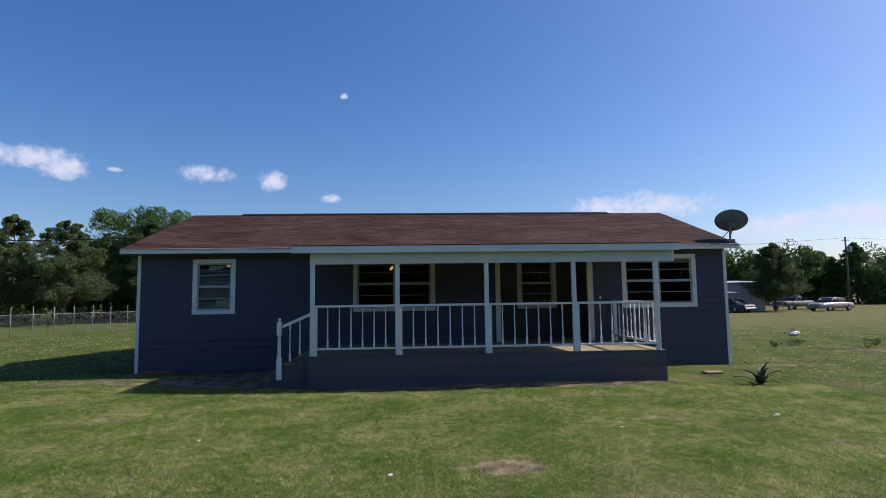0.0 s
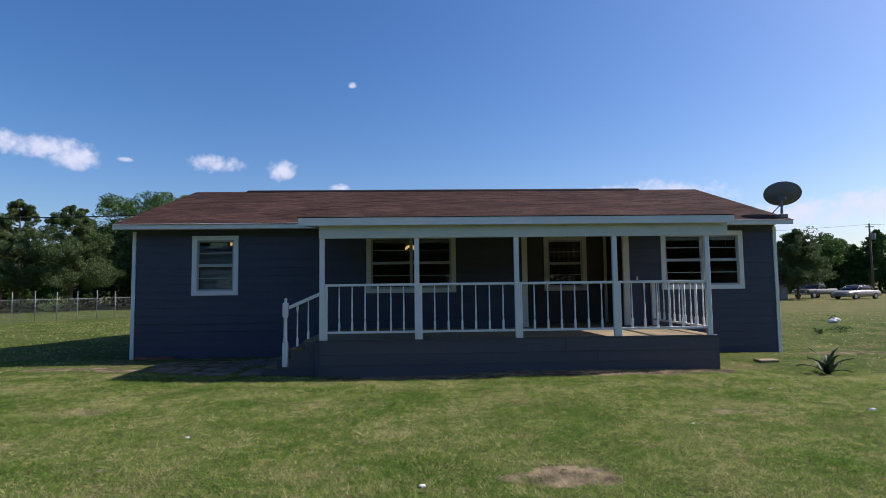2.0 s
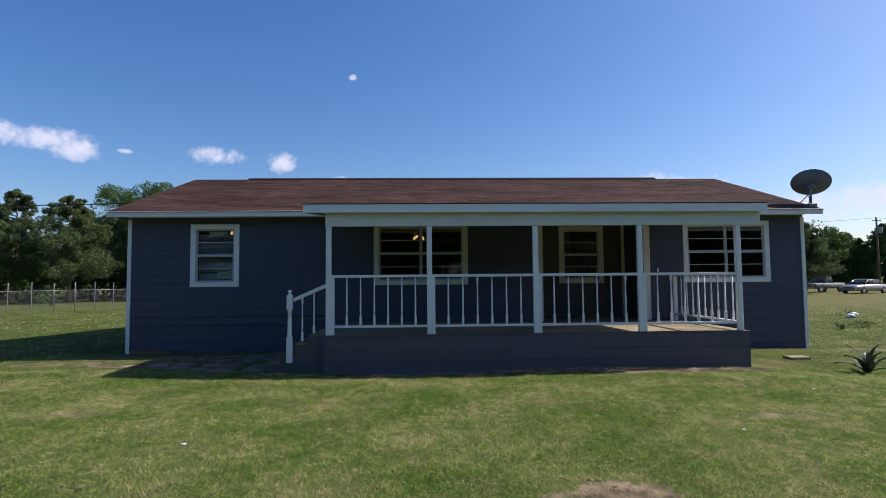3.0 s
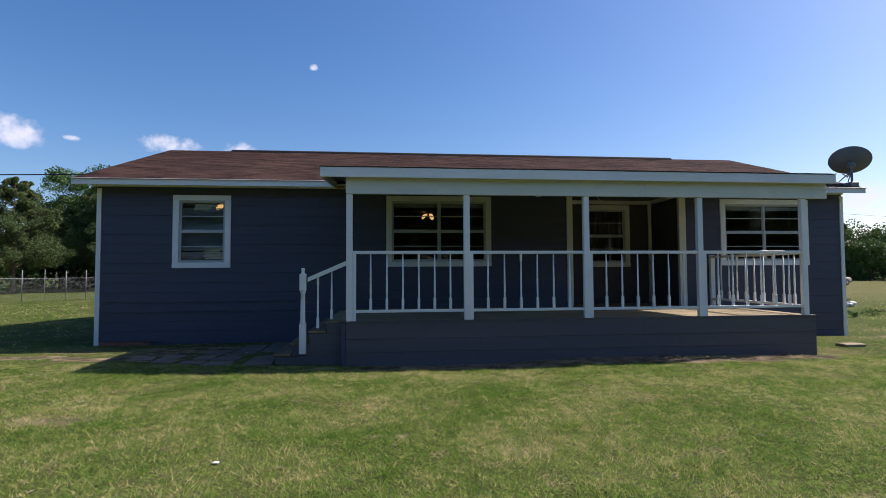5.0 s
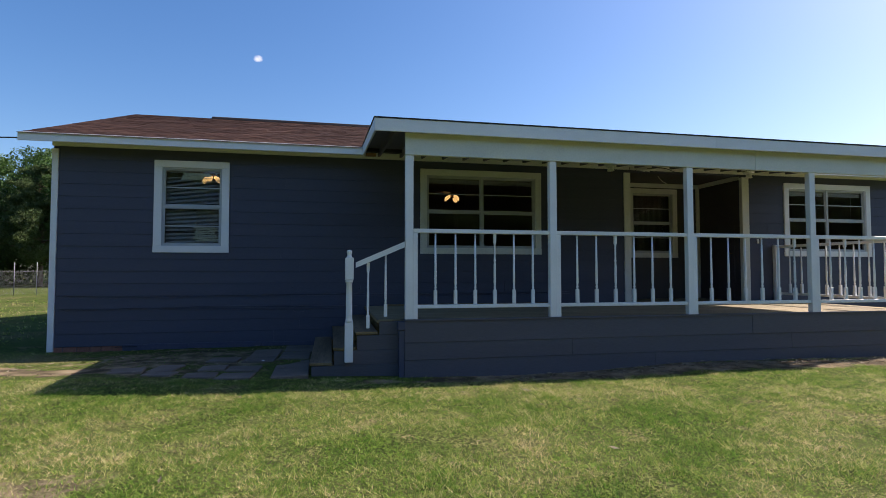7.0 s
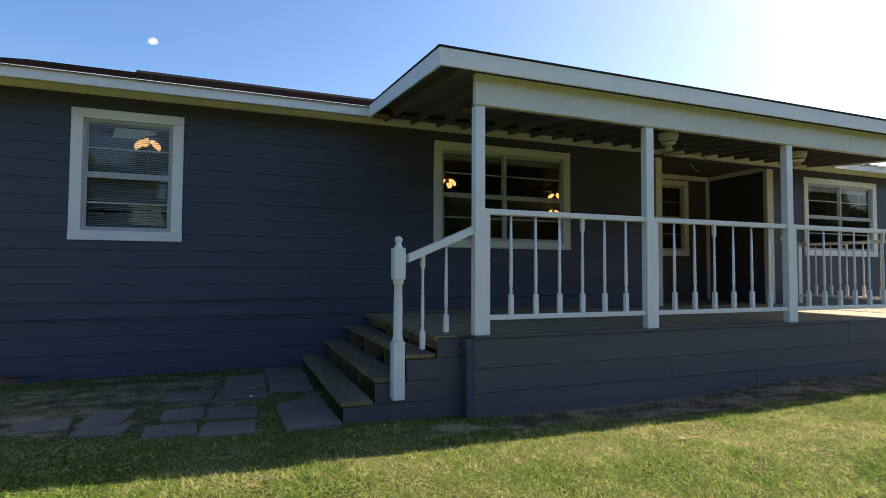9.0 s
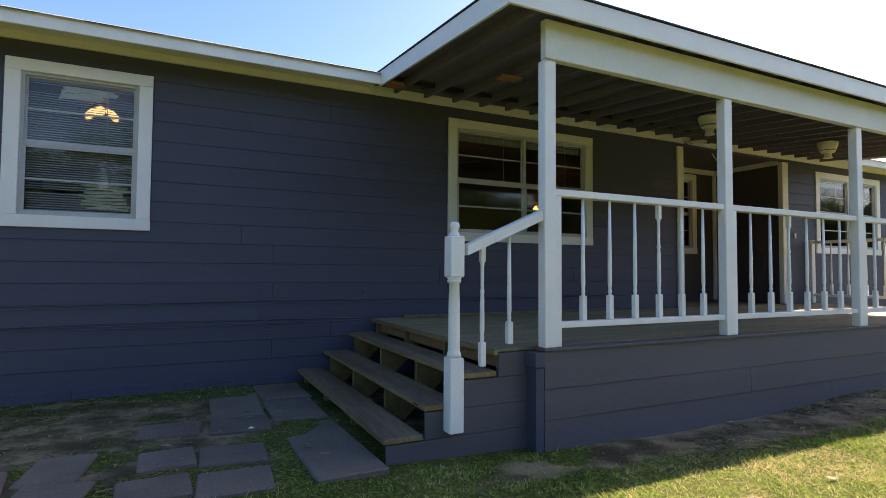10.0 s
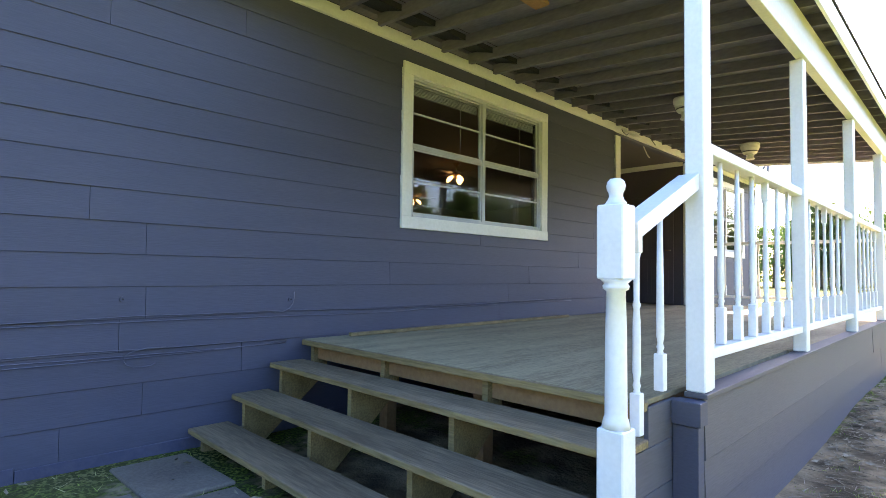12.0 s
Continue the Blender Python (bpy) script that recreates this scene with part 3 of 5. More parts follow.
def rooms():
    """Plain dim rooms behind the windows."""
    x0, x1, y0, y1 = LEFT + 0.14, RIGHT - 0.14, WALL_Y + 0.14, BACK_Y - 0.14
    part("indoor_floor", B((x0, x1, y0, y1, 0.45, 0.56)), INFLOOR, house)
    part("indoor_ceiling", B((x0, x1, y0, y1, 3.45, 3.48)), INNER, house)
    part("indoor_back_wall", B((x0, x1, y1 - 0.03, y1, 0.56, 3.45)), INNER, house)
    part("indoor_end_wall", B((x0, x0 + 0.03, y0, y1 - 0.03, 0.56, 3.45)), INNER, house)
    part("indoor_end_wall", B((x1 - 0.03, x1, y0, y1 - 0.03, 0.56, 3.45)), INNER, house)
    part("indoor_partition", B((-3.6, -3.48, y0, y1 - 0.03, 0.56, 3.45)), INNER, house)


rooms()
# ---- the porch ----
DECK_Z, DX0, DX1, DY0 = 0.68, -2.77, 6.31, 13.235
porch = thing("porch", 1.8, 14.8, -0.03, "raised wooden front porch with white posts and shed roof", "porch")
POST_X = [-2.42, -0.371, 1.817, 3.999, 6.083]
PW = 0.106
PY0 = 13.242


def porch_roof_z(y):
    return 3.318 + 0.0875 * (y - 13.08)


def deck():
    base = part("deck", B((DX0 + 0.40, DX1 - 0.06, DY0 + 0.06, WALL_Y - 0.1, DECK_Z - 0.19, DECK_Z - 0.16)), RAWWOOD, porch, "weathered plywood deck sheets")
    rng = random.Random(2)
    ys = [13.24, 14.42, 15.62, 16.225]
    for j, (a, b) in enumerate(zip(ys, ys[1:])):
        x = DX0
        first = 2.44 if j % 2 == 0 else 1.22
        while x < DX1 - 0.01:
            e = min(x + first, DX1)
            first = 2.44
            dz = rng.uniform(-0.0015, 0.0015)
            part("deck_sheet", B((x + 0.002, e - 0.003, a + (0.14 if j == 0 and x < -2.5 else 0.002), b - 0.003, DECK_Z - 0.022, DECK_Z + dz), bev=0.0015), DECK, base)
            x = e
    for y in np.arange(13.45, 16.2, 0.42):
        part("joist", B((DX0 + 0.125, DX1 - 0.08, y - 0.02, y + 0.02, DECK_Z - 0.158, DECK_Z - 0.024)), RAWWOOD, base)
    part("rim_joist", B((DX0 + 0.08, DX0 + 0.122, 13.40, 16.2, DECK_Z - 0.155, DECK_Z - 0.024), bev=0.003), RAWWOOD, base, "reddish raw rim joist")
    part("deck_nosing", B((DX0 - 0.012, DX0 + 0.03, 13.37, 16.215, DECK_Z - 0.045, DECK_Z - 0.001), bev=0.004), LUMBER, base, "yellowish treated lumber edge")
    for y in (13.62, 14.55, 15.5):
        part("pier", B((DX0 + 0.30, DX0 + 0.39, y, y + 0.09, -0.06, DECK_Z - 0.191)), RAWWOOD, base)
    part("lumber_strip", B((-2.39, 1.0, 16.09, 16.13, DECK_Z + 0.004, DECK_Z + 0.034), bev=0.003), LUMBER, base, "loose strip of lumber along the wall")


def skirt():
    rng = random.Random(5)
    zs = [-0.20, 0.147, 0.378, DECK_Z - 0.024]
    face = part("front_skirt", B((-2.40, DX1 - 0.03, DY0 + 0.03, DY0 + 0.05, -0.22, DECK_Z - 0.03)), SKIRT, porch)
    for k, (a, b) in enumerate(zip(zs, zs[1:])):
        cuts = [-2.425, (1.25, 0.2, 2.9)[k], DX1]
        if k == 1:
            cuts = [-2.425, -0.05, 3.6, DX1]
        for p, q in zip(cuts, cuts[1:]):
            part("skirt_board", lap(p + 0.002, q - 0.002, a, b - 0.006, DY0 + rng.uniform(0, 0.004)), SKIRT, face)
    side = part("side_skirt", B((DX1 - 0.03, DX1 - 0.002, DY0 + 0.026, WALL_Y - 0.02, -0.2, DECK_Z - 0.024)), SKIRT, porch)
    part("edge_trim", B((-2.43, DX1 + 0.004, DY0 - 0.006, DY0 + 0.10, DECK_Z - 0.0205, DECK_Z + 0.003), bev=0.002), SKIRT, porch, "grey painted board along the deck edge")
    part("corner_board", B((-2.50, -2.427, 13.245, 13.363, -0.15, DECK_Z - 0.14), bev=0.003), SIDING, porch)
    part("corner_board", B((-2.515, -2.424, 13.23, 13.363, DECK_Z - 0.135, DECK_Z - 0.026), bev=0.003), SIDING, porch)
    # the stepped side of the stairs, one board to a step
    for x, z0, z1 in ((-3.625, -0.15, 0.092), (-3.34, 0.092, 0.282), (-3.045, 0.282, 0.478), (-2.75, 0.478, 0.655)):
        part("stair_side_board", B((x, -2.44, 13.365, 13.387, z0, z1 - 0.003), bev=0.002), SKIRT, porch)


def steps():
    st = thing("porch_steps", -3.2, 14.8, -0.03, "open wooden steps of weathered treated lumber", "steps")
    for k, (x, z) in enumerate(((-3.65, 0.136), (-3.352, 0.327), (-3.06, 0.524))):
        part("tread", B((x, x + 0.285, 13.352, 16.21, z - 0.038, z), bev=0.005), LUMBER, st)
        if k == 1:
            part("stamp", B((x - 0.0015, x + 0.002, 13.47, 13.55, z - 0.026, z - 0.012)), BLACK, st, "black stamped mark")
    for y in (13.389, 14.30, 15.22, 16.12):
        prof = [(-3.58, -0.05), (-3.58, 0.097), (-3.29, 0.097), (-3.29, 0.288), (-3.0, 0.288), (-3.0, 0.485), (-2.73, 0.485), (-2.73, 0.63), (-2.60, 0.63), (-2.60, 0.42), (-3.15, -0.05)]
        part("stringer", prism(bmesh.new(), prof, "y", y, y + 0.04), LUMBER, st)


def turned_baluster(z0, z1, square_top):
    """Square foot, ring, then a taper to the top; some have a square head as well."""
    h = z1 - z0
    bm = B((-0.022, 0.022, -0.022, 0.022, z0, z0 + 0.20 * h), bev=0.003)
    prof = [(0.018, z0 + 0.19 * h), (0.012, z0 + 0.215 * h), (0.017, z0 + 0.235 * h), (0.012, z0 + 0.255 * h), (0.0175, z0 + 0.30 * h), (0.016, z0 + 0.55 * h)]
    if square_top:
        prof += [(0.012, z0 + 0.60 * h), (0.018, z0 + 0.62 * h), (0.012, z0 + 0.64 * h), (0.013, z0 + 0.84 * h), (0.018, z0 + 0.87 * h)]
        lathe(bm, prof, segs=10)
        box(bm, -0.019, 0.019, -0.019, 0.019, z0 + 0.87 * h, z1, bev=0.003)
    else:
        prof += [(0.0115, z1)]
        lathe(bm, prof, segs=10)
    me = bpy.data.meshes.new("baluster")
    bm.to_mesh(me)
    bm.free()
    me.materials.append(WHITE)
    return me


def rails():
    plain, headed = turned_baluster(0.874, 1.845, False), turned_baluster(0.874, 1.845, True)
    for k in range(4):
        a, b = POST_X[k] + PW, POST_X[k + 1]
        yc = PY0 + 0.062
        rail = part("railing", B((a + 0.002, b + 0.0, yc - 0.045, yc + 0.045, 1.84, 1.895), bev=0.005), WHITE, porch, "white railing with turned balusters")
        part("bottom_rail", B((a + 0.062, b - 0.002, yc - 0.04, yc + 0.04, 0.825, 0.872), bev=0.004), WHITE, rail)
        part("rail_support", B((a + 0.001, a + 0.061, yc - 0.05, yc + 0.045, DECK_Z + 0.004, 1.839), bev=0.004), WHITE, rail)
        n = 6
        for i in range(n):
            x = a + 0.06 + (b - a - 0.06) * (i + 0.9) / (n + 0.75)
            ob = hang("baluster", headed if i == (3, 2, 5, 1)[k] else plain, rail)
            ob.location = (x, yc, 0)
    xs = 6.15
    rail = part("railing", B((xs - 0.045, xs + 0.045, PY0 + PW + 0.002, 16.15, 1.83, 1.885), bev=0.005), WHITE, porch, "white side railing with turned balusters")
    part("bottom_rail", B((xs - 0.04, xs + 0.04, PY0 + PW + 0.002, 16.15, 0.825, 0.872), bev=0.004), WHITE, rail)
    part("rail_support", B((xs - 0.06, xs + 0.045, 16.15, 16.236, DECK_Z + 0.004, 1.90), bev=0.004), WHITE, rail)
    for i in range(9):
        ob = hang("baluster", headed if i in (2, 6) else plain, rail)
        ob.location = (xs, PY0 + PW + 2.67 * (i + 0.7) / 9.3, -0.008)


def frame_and_roof():
    for k, x in enumerate(POST_X):
        part("post", B((x, x + PW, PY0, PY0 + 0.09, DECK_Z + 0.004, 2.881), bev=0.006), WHITE, porch)
    part("beam", B((-2.428, 3.0, 13.222, 13.290, 2.882, 3.185), bev=0.004), CREAM, porch, "cream painted porch beam")
    part("beam", B((3.003, 6.605, 13.222, 13.290, 2.882, 3.183), bev=0.004), CREAM, porch, "cream painted porch beam")
    y0, y1 = 13.08, 15.96
    bm = slab(bmesh.new(), (-2.83, y0 + 0.028, porch_roof_z(y0)), (6.665, y0 + 0.028, porch_roof_z(y0)), (6.665, y1, porch_roof_z(y1)), (-2.83, y1, porch_roof_z(y1)), 0.03)
    roof = part("porch_roof", bm, RAFTER, porch, "low-slope porch roof with open rafters")
    bm = slab(bmesh.new(), (-2.86, y0 - 0.012, porch_roof_z(y0) + 0.016), (6.695, y0 - 0.012, porch_roof_z(y0) + 0.016), (6.695, y1 + 0.05, porch_roof_z(y1) + 0.02), (-2.86, y1 + 0.05, porch_roof_z(y1) + 0.02), 0.013)
    part("roofing", bm, BLACK, roof, "black roofing felt")
    part("fascia_board", B((-2.85, 2.2, y0, y0 + 0.026, 3.150, 3.318), bev=0.003), WHITE, roof)
    part("fascia_board", B((2.202, 6.685, y0 + 0.001, y0 + 0.026, 3.150, 3.316), bev=0.003), WHITE, roof)
    for x0, x1, deep_edge in ((-2.85, -2.826, 0.168), (6.661, 6.685, 0.125)):
        prof = [(y0 + 0.027, 3.318 - deep_edge), (y0 + 0.027, 3.318), (15.83, porch_roof_z(15.83)), (15.83, porch_roof_z(15.83) - deep_edge)]
        part("rake_board", prism(bmesh.new(), prof, "x", x0, x1), WHITE, roof)
    x = -2.55
    while x < 6.6:
        prof = [(13.115, porch_roof_z(13.115) - 0.031), (16.13, porch_roof_z(16.13) - 0.031), (16.13, porch_roof_z(16.13) - 0.135), (13.115, porch_roof_z(13.115) - 0.13)]
        part("rafter", prism(bmesh.new(), prof, "x", x, x + 0.042), RAFTER, roof)
        x += 0.405
    part("nailer", B((-2.8, 6.62, 16.135, 16.235, 3.548, 3.585)), RAFTER, roof)
    part("patch_board", B((-1.95, -1.70, 14.6, 14.72, 3.27, 3.295)), RAWWOOD, roof, "raw wooden block for a lamp")
    part("patch_board", B((-2.80, -2.62, 15.60, 15.74, 3.365, 3.40)), RAWWOOD, roof, "raw wooden block between rafters")


def newel():
    nw = thing("stair_railing", -3.135, 13.32, 0.1, "white stair handrail with turned newel post and two balusters", "railing")
    x, y = -3.152, 13.31
    bm = B((x - 0.054, x + 0.054, y - 0.054, y + 0.054, 0.14, 0.655), bev=0.006)
    lathe(bm, [(0.054, 0.655), (0.046, 0.69), (0.042, 0.70), (0.042, 0.72), (0.040, 1.0), (0.036, 1.17), (0.048, 1.178), (0.05, 1.19), (0.044, 1.2), (0.06, 1.215)], x, y, 16)
    box(bm, x - 0.054, x + 0.054, y - 0.054, y + 0.054, 1.215, 1.50, bev=0.006)
    lathe(bm, [(0.041, 1.50), (0.040, 1.508), (0.030, 1.522), (0.026, 1.534), (0.027, 1.546), (0.034, 1.560), (0.036, 1.574), (0.033, 1.590), (0.022, 1.601), (0.008, 1.604)], x, y, 16)
    part("newel_post", bm, WHITE, nw)
    prof = [(-3.068, 1.368), (-3.068, 1.44), (-2.422, 1.722), (-2.422, 1.645)]
    part("handrail", prism(bmesh.new(), prof, "y", 13.262, 13.358), WHITE, nw)
    for bx, z0, z1 in ((-2.905, 0.57, 1.438), (-2.672, 0.72, 1.54)):
        ob = hang("baluster", turned_baluster(z0, z1, bx < -2.8), nw)
        ob.location = (bx, 13.345, 0)


deck()
skirt()
steps()
rails()
frame_and_roof()
newel()
# ---- things at the house ----
def blind(x0, x1, z0, z1, y, drop, broken=False):
    """A window blind hanging inside: its head, its slats, a wand. drop: how far it is let down."""
    bl = thing("window_blind", (x0 + x1) / 2, y, z1, "white mini blind, let down, with bent and broken slats" if broken else "white blind pulled up to the window top", "blind")
    part("headrail", B((x0, x1, y - 0.018, y + 0.018, z1 - 0.03, z1), bev=0.003), BLIND, bl)
    me = raw("slat", [(0, -0.011, -0.004), (x1 - x0 - 0.02, -0.011, -0.004), (x1 - x0 - 0.02, 0, 0.001), (0, 0, 0.001), (x1 - x0 - 0.02, 0.011, -0.002), (0, 0.011, -0.002)], [(0, 1, 2, 3), (3, 2, 4, 5)], BLIND)
    if drop > 0.3:
        rng = random.Random(3)
        n = int(drop / 0.0235)
        gone = {1, 2, 3, n - 9}
        for i in range(n):
            if broken and i in gone:
                continue
            ob = hang("slat", me, bl)
            ob.matrix_basis = pose(x0 + 0.01, y, z1 - 0.045 - i * 0.0235, rng.uniform(24, 36), 0.0, 0)
        # crumpled slats
        for i in range(15):
            top = i < 6
            zc = z1 - (0.06 + i * 0.02) if top else z0 + 0.08 + (i - 6) * 0.032
            a = x0 + (0.25 if top else 0.48) * (x1 - x0) + rng.uniform(0, 0.08)
            b = a + rng.uniform(0.25, 0.5) * (x1 - x0) if top else x1 - rng.uniform(0.02, 0.12)
            pts, k = [], 7
            for j in range(k):
                u = j / (k - 1)
                pts.append((a + (min(b, x1 - 0.02) - a) * u, y - 0.012, zc + 0.006 * math.sin(5 * u + i)))
            bm = bmesh.new()
            lo = [bm.verts.new((p[0], p[1], p[2] - 0.010 - rng.uniform(0, 0.012))) for p in pts]
            hi = [bm.verts.new((p[0], p[1] - rng.uniform(0, 0.006), p[2] + 0.008)) for p in pts]
            for j in range(k - 1):
                bm.faces.new((lo[j], lo[j + 1], hi[j + 1], hi[j]))
            part("bent_slat", bm, BENT, bl, "crumpled pale blind slat")
    else:
        for i in range(6):
            part("slat_stack", B((x0 + 0.01, x1 - 0.01, y - 0.014, y + 0.014, z1 - 0.05 - i * 0.014, z1 - 0.041 - i * 0.014)), BLIND, bl)
    xw = x0 + 0.72 * (x1 - x0)
    part("wand", tube(bmesh.new(), [(xw, y - 0.022, z1 - 0.02), (xw + 0.004, y - 0.022, z1 - 0.75)], 0.004, 5), BLIND, bl)


o = OPEN["one"]
blind(o[0] + 0.03, o[1] - 0.03, o[2] + 0.02, o[3] - 0.02, WALL_Y + 0.115, 1.27, True)
for key in ("two", "four"):
    o = OPEN[key]
    mid = (o[0] + o[1]) / 2
    blind(o[0] + 0.03, mid - 0.01, o[2], o[3] - 0.02, WALL_Y + 0.115, 0.1)
    blind(mid + 0.01, o[1] - 0.03, o[2], o[3] - 0.02, WALL_Y + 0.115, 0.1)


# Added folded sheet: blocks the view of the lit fan through the entrance window.
def curtain():
    ob = thing("window_curtain", 4.12, 17.87, 1.7, "drawn dark brown curtain added behind the entrance window to hide the indoor lamp", "curtain")
    front = [(3.53 + 1.19 * i / 40, 17.865 + 0.018 * math.sin(i * 1.25)) for i in range(41)]
    backs = [(x, y + 0.006) for x, y in front[::-1]]
    part("cloth", prism(bmesh.new(), front + backs, "z", 1.66, 3.26), CURTAIN, ob)
    part("rod", tube(bmesh.new(), [(3.47, 17.86, 3.275), (4.78, 17.86, 3.275)], 0.012, 8), BRASS, ob)


CURTAIN = mat("dark_brown_cloth", (0.045, 0.032, 0.026), (0.07, 0.052, 0.042), 0.9, 4, 60, 0.2)
curtain()


def lit_fan(x, y, z, turn):
    """A ceiling fan with a lit three-shade lamp; z is the shades' height."""
    fan = thing("ceiling_fan", x, y, 3.45, "brass indoor ceiling fan with three lit glass shades", "ceiling fan", "indoor fans")
    bm = lathe(bmesh.new(), [(0.07, 3.45), (0.07, 3.43), (0.03, 3.40), (0.012, 3.39), (0.012, z + 0.16), (0.09, z + 0.15), (0.10, z + 0.10), (0.06, z + 0.07), (0.04, z + 0.05), (0.05, z + 0.03), (0.02, z + 0.01)], x, y, 16)
    part("motor", bm, BRASS, fan)
    for k in range(4):
        a = radians(turn + 90 * k)
        c, s_ = math.cos(a), math.sin(a)
        pts = [(x + c * r - s_ * w, y + s_ * r + c * w, z + 0.125 + 0.01 * (1 if w > 0 else -1)) for r, w in ((0.11, -0.04), (0.11, 0.04), (0.62, 0.07), (0.62, -0.07))]
        part("blade", slab(bmesh.new(), *pts, 0.008), INFLOOR, fan)
    for k in range(3):
        a = radians(turn + 20 + 120 * k)
        c, s_ = math.cos(a), math.sin(a)
        bm = bmesh.new()
        rings = [(0.06, 0.026, 0.05), (0.095, 0.046, 0.03), (0.145, 0.058, 0.0), (0.185, 0.05, -0.03), (0.195, 0.02, -0.035)]
        prev = None
        for d, r, dz in rings:
            ring = [bm.verts.new((x + c * d - s_ * r * math.cos(t), y + s_ * d + c * r * math.cos(t), z + dz + r * math.sin(t))) for t in [2 * math.pi * i / 10 for i in range(10)]]
            if prev:
                for i in range(10):
                    bm.faces.new((prev[i], prev[(i + 1) % 10], ring[(i + 1) % 10], ring[i])).smooth = True
            prev = ring
        bm.faces.new(prev)
        part("lit_shade", bm, BULB, fan, "glowing warm glass shade")


for x, y, z, turn in ((-5.80, 17.86, 3.20, 10), (-0.55, 18.64, 3.06, 35), (2.78, 19.84, 3.12, 0), (5.38, 24.0, 3.27, 50)):
    lit_fan(x, y, z, turn)


def porch_fan(x, y):
    fan = thing("ceiling_fan", x, y, 3.35, "cream porch ceiling fan with its blades removed", "ceiling fan", "porch fans")
    part("mount", B((x - 0.12, x + 0.12, y - 0.1, y + 0.1, 3.345, 3.36)), RAFTER, fan)
    part("housing", lathe(bmesh.new(), [(0.128, 3.345), (0.142, 3.342), (0.144, 3.312), (0.138, 3.306), (0.140, 3.298), (0.132, 3.262), (0.122, 3.256), (0.123, 3.248), (0.100, 3.19), (0.085, 3.176)], x, y, 24), CREAM, fan)
    part("vent_ring", lathe(bmesh.new(), [(0.109, 3.222), (0.1125, 3.220), (0.1085, 3.208), (0.104, 3.206)], x, y, 24), BROWN, fan, "dark vent slots round the motor")
    part("switch_cup", lathe(bmesh.new(), [(0.05, 3.176), (0.058, 3.168), (0.050, 3.150), (0.050, 3.128), (0.064, 3.100), (0.060, 3.090)], x, y, 16), CREAM, fan)
    part("pull_chain", tube(bmesh.new(), [(x + 0.02, y, 3.092), (x + 0.022, y, 3.0)], 0.0025, 5), BRASS, fan)


porch_fan(1.43, 14.78)
porch_fan(4.355, 14.90)


def loose_light():
    """A broken lamp hanging by its wires at the top of the entrance."""
    ob = thing("wall_lamp", 2.85, 16.2, 3.42, "broken floodlight hanging by loose wires", "lamp")
    part("junction_box", lathe(bmesh.new(), [(0.05, 3.425), (0.055, 3.44), (0.05, 3.455)], 2.80, 16.20, 10), CREAM, ob)
    for a, b in (((2.80, 16.17, 3.44), (2.93, 16.08, 3.40)), ((2.86, 16.18, 3.44), (3.06, 16.12, 3.41))):
        part("lamp_holder", tube(bmesh.new(), [a, [(p + q) / 2 for p, q in zip(a, b)], b], 0.018, 8, 0.034), CREAM, ob)
    part("wire", tube(bmesh.new(), [(3.02, 16.16, 3.45), (3.2, 16.12, 3.47), (3.42, 16.10, 3.46), (3.66, 16.12, 3.39)], 0.007, 5), BLACKWIRE, ob)
    part("wire", tube(bmesh.new(), [(2.66, 16.21, 3.48), (2.62, 16.17, 3.42), (2.70, 16.15, 3.38), (2.80, 16.17, 3.43)], 0.006, 5), BLACKWIRE, ob)
    part("loose_strip", tube(bmesh.new(), [(3.26, 16.14, 3.30), (3.30, 16.13, 3.24), (3.37, 16.13, 3.18), (3.45, 16.13, 3.15)], 0.009, 5), CREAM, ob, "pale strip dangling from the lamp")
    ob = thing("wall_outlet", 5.75, 16.25, 2.0, "white switch plate on the siding", "switch")
    part("plate", B((5.72, 5.765, 16.245, 16.262, 1.93, 2.03), bev=0.002), WHITE, ob)


loose_light()


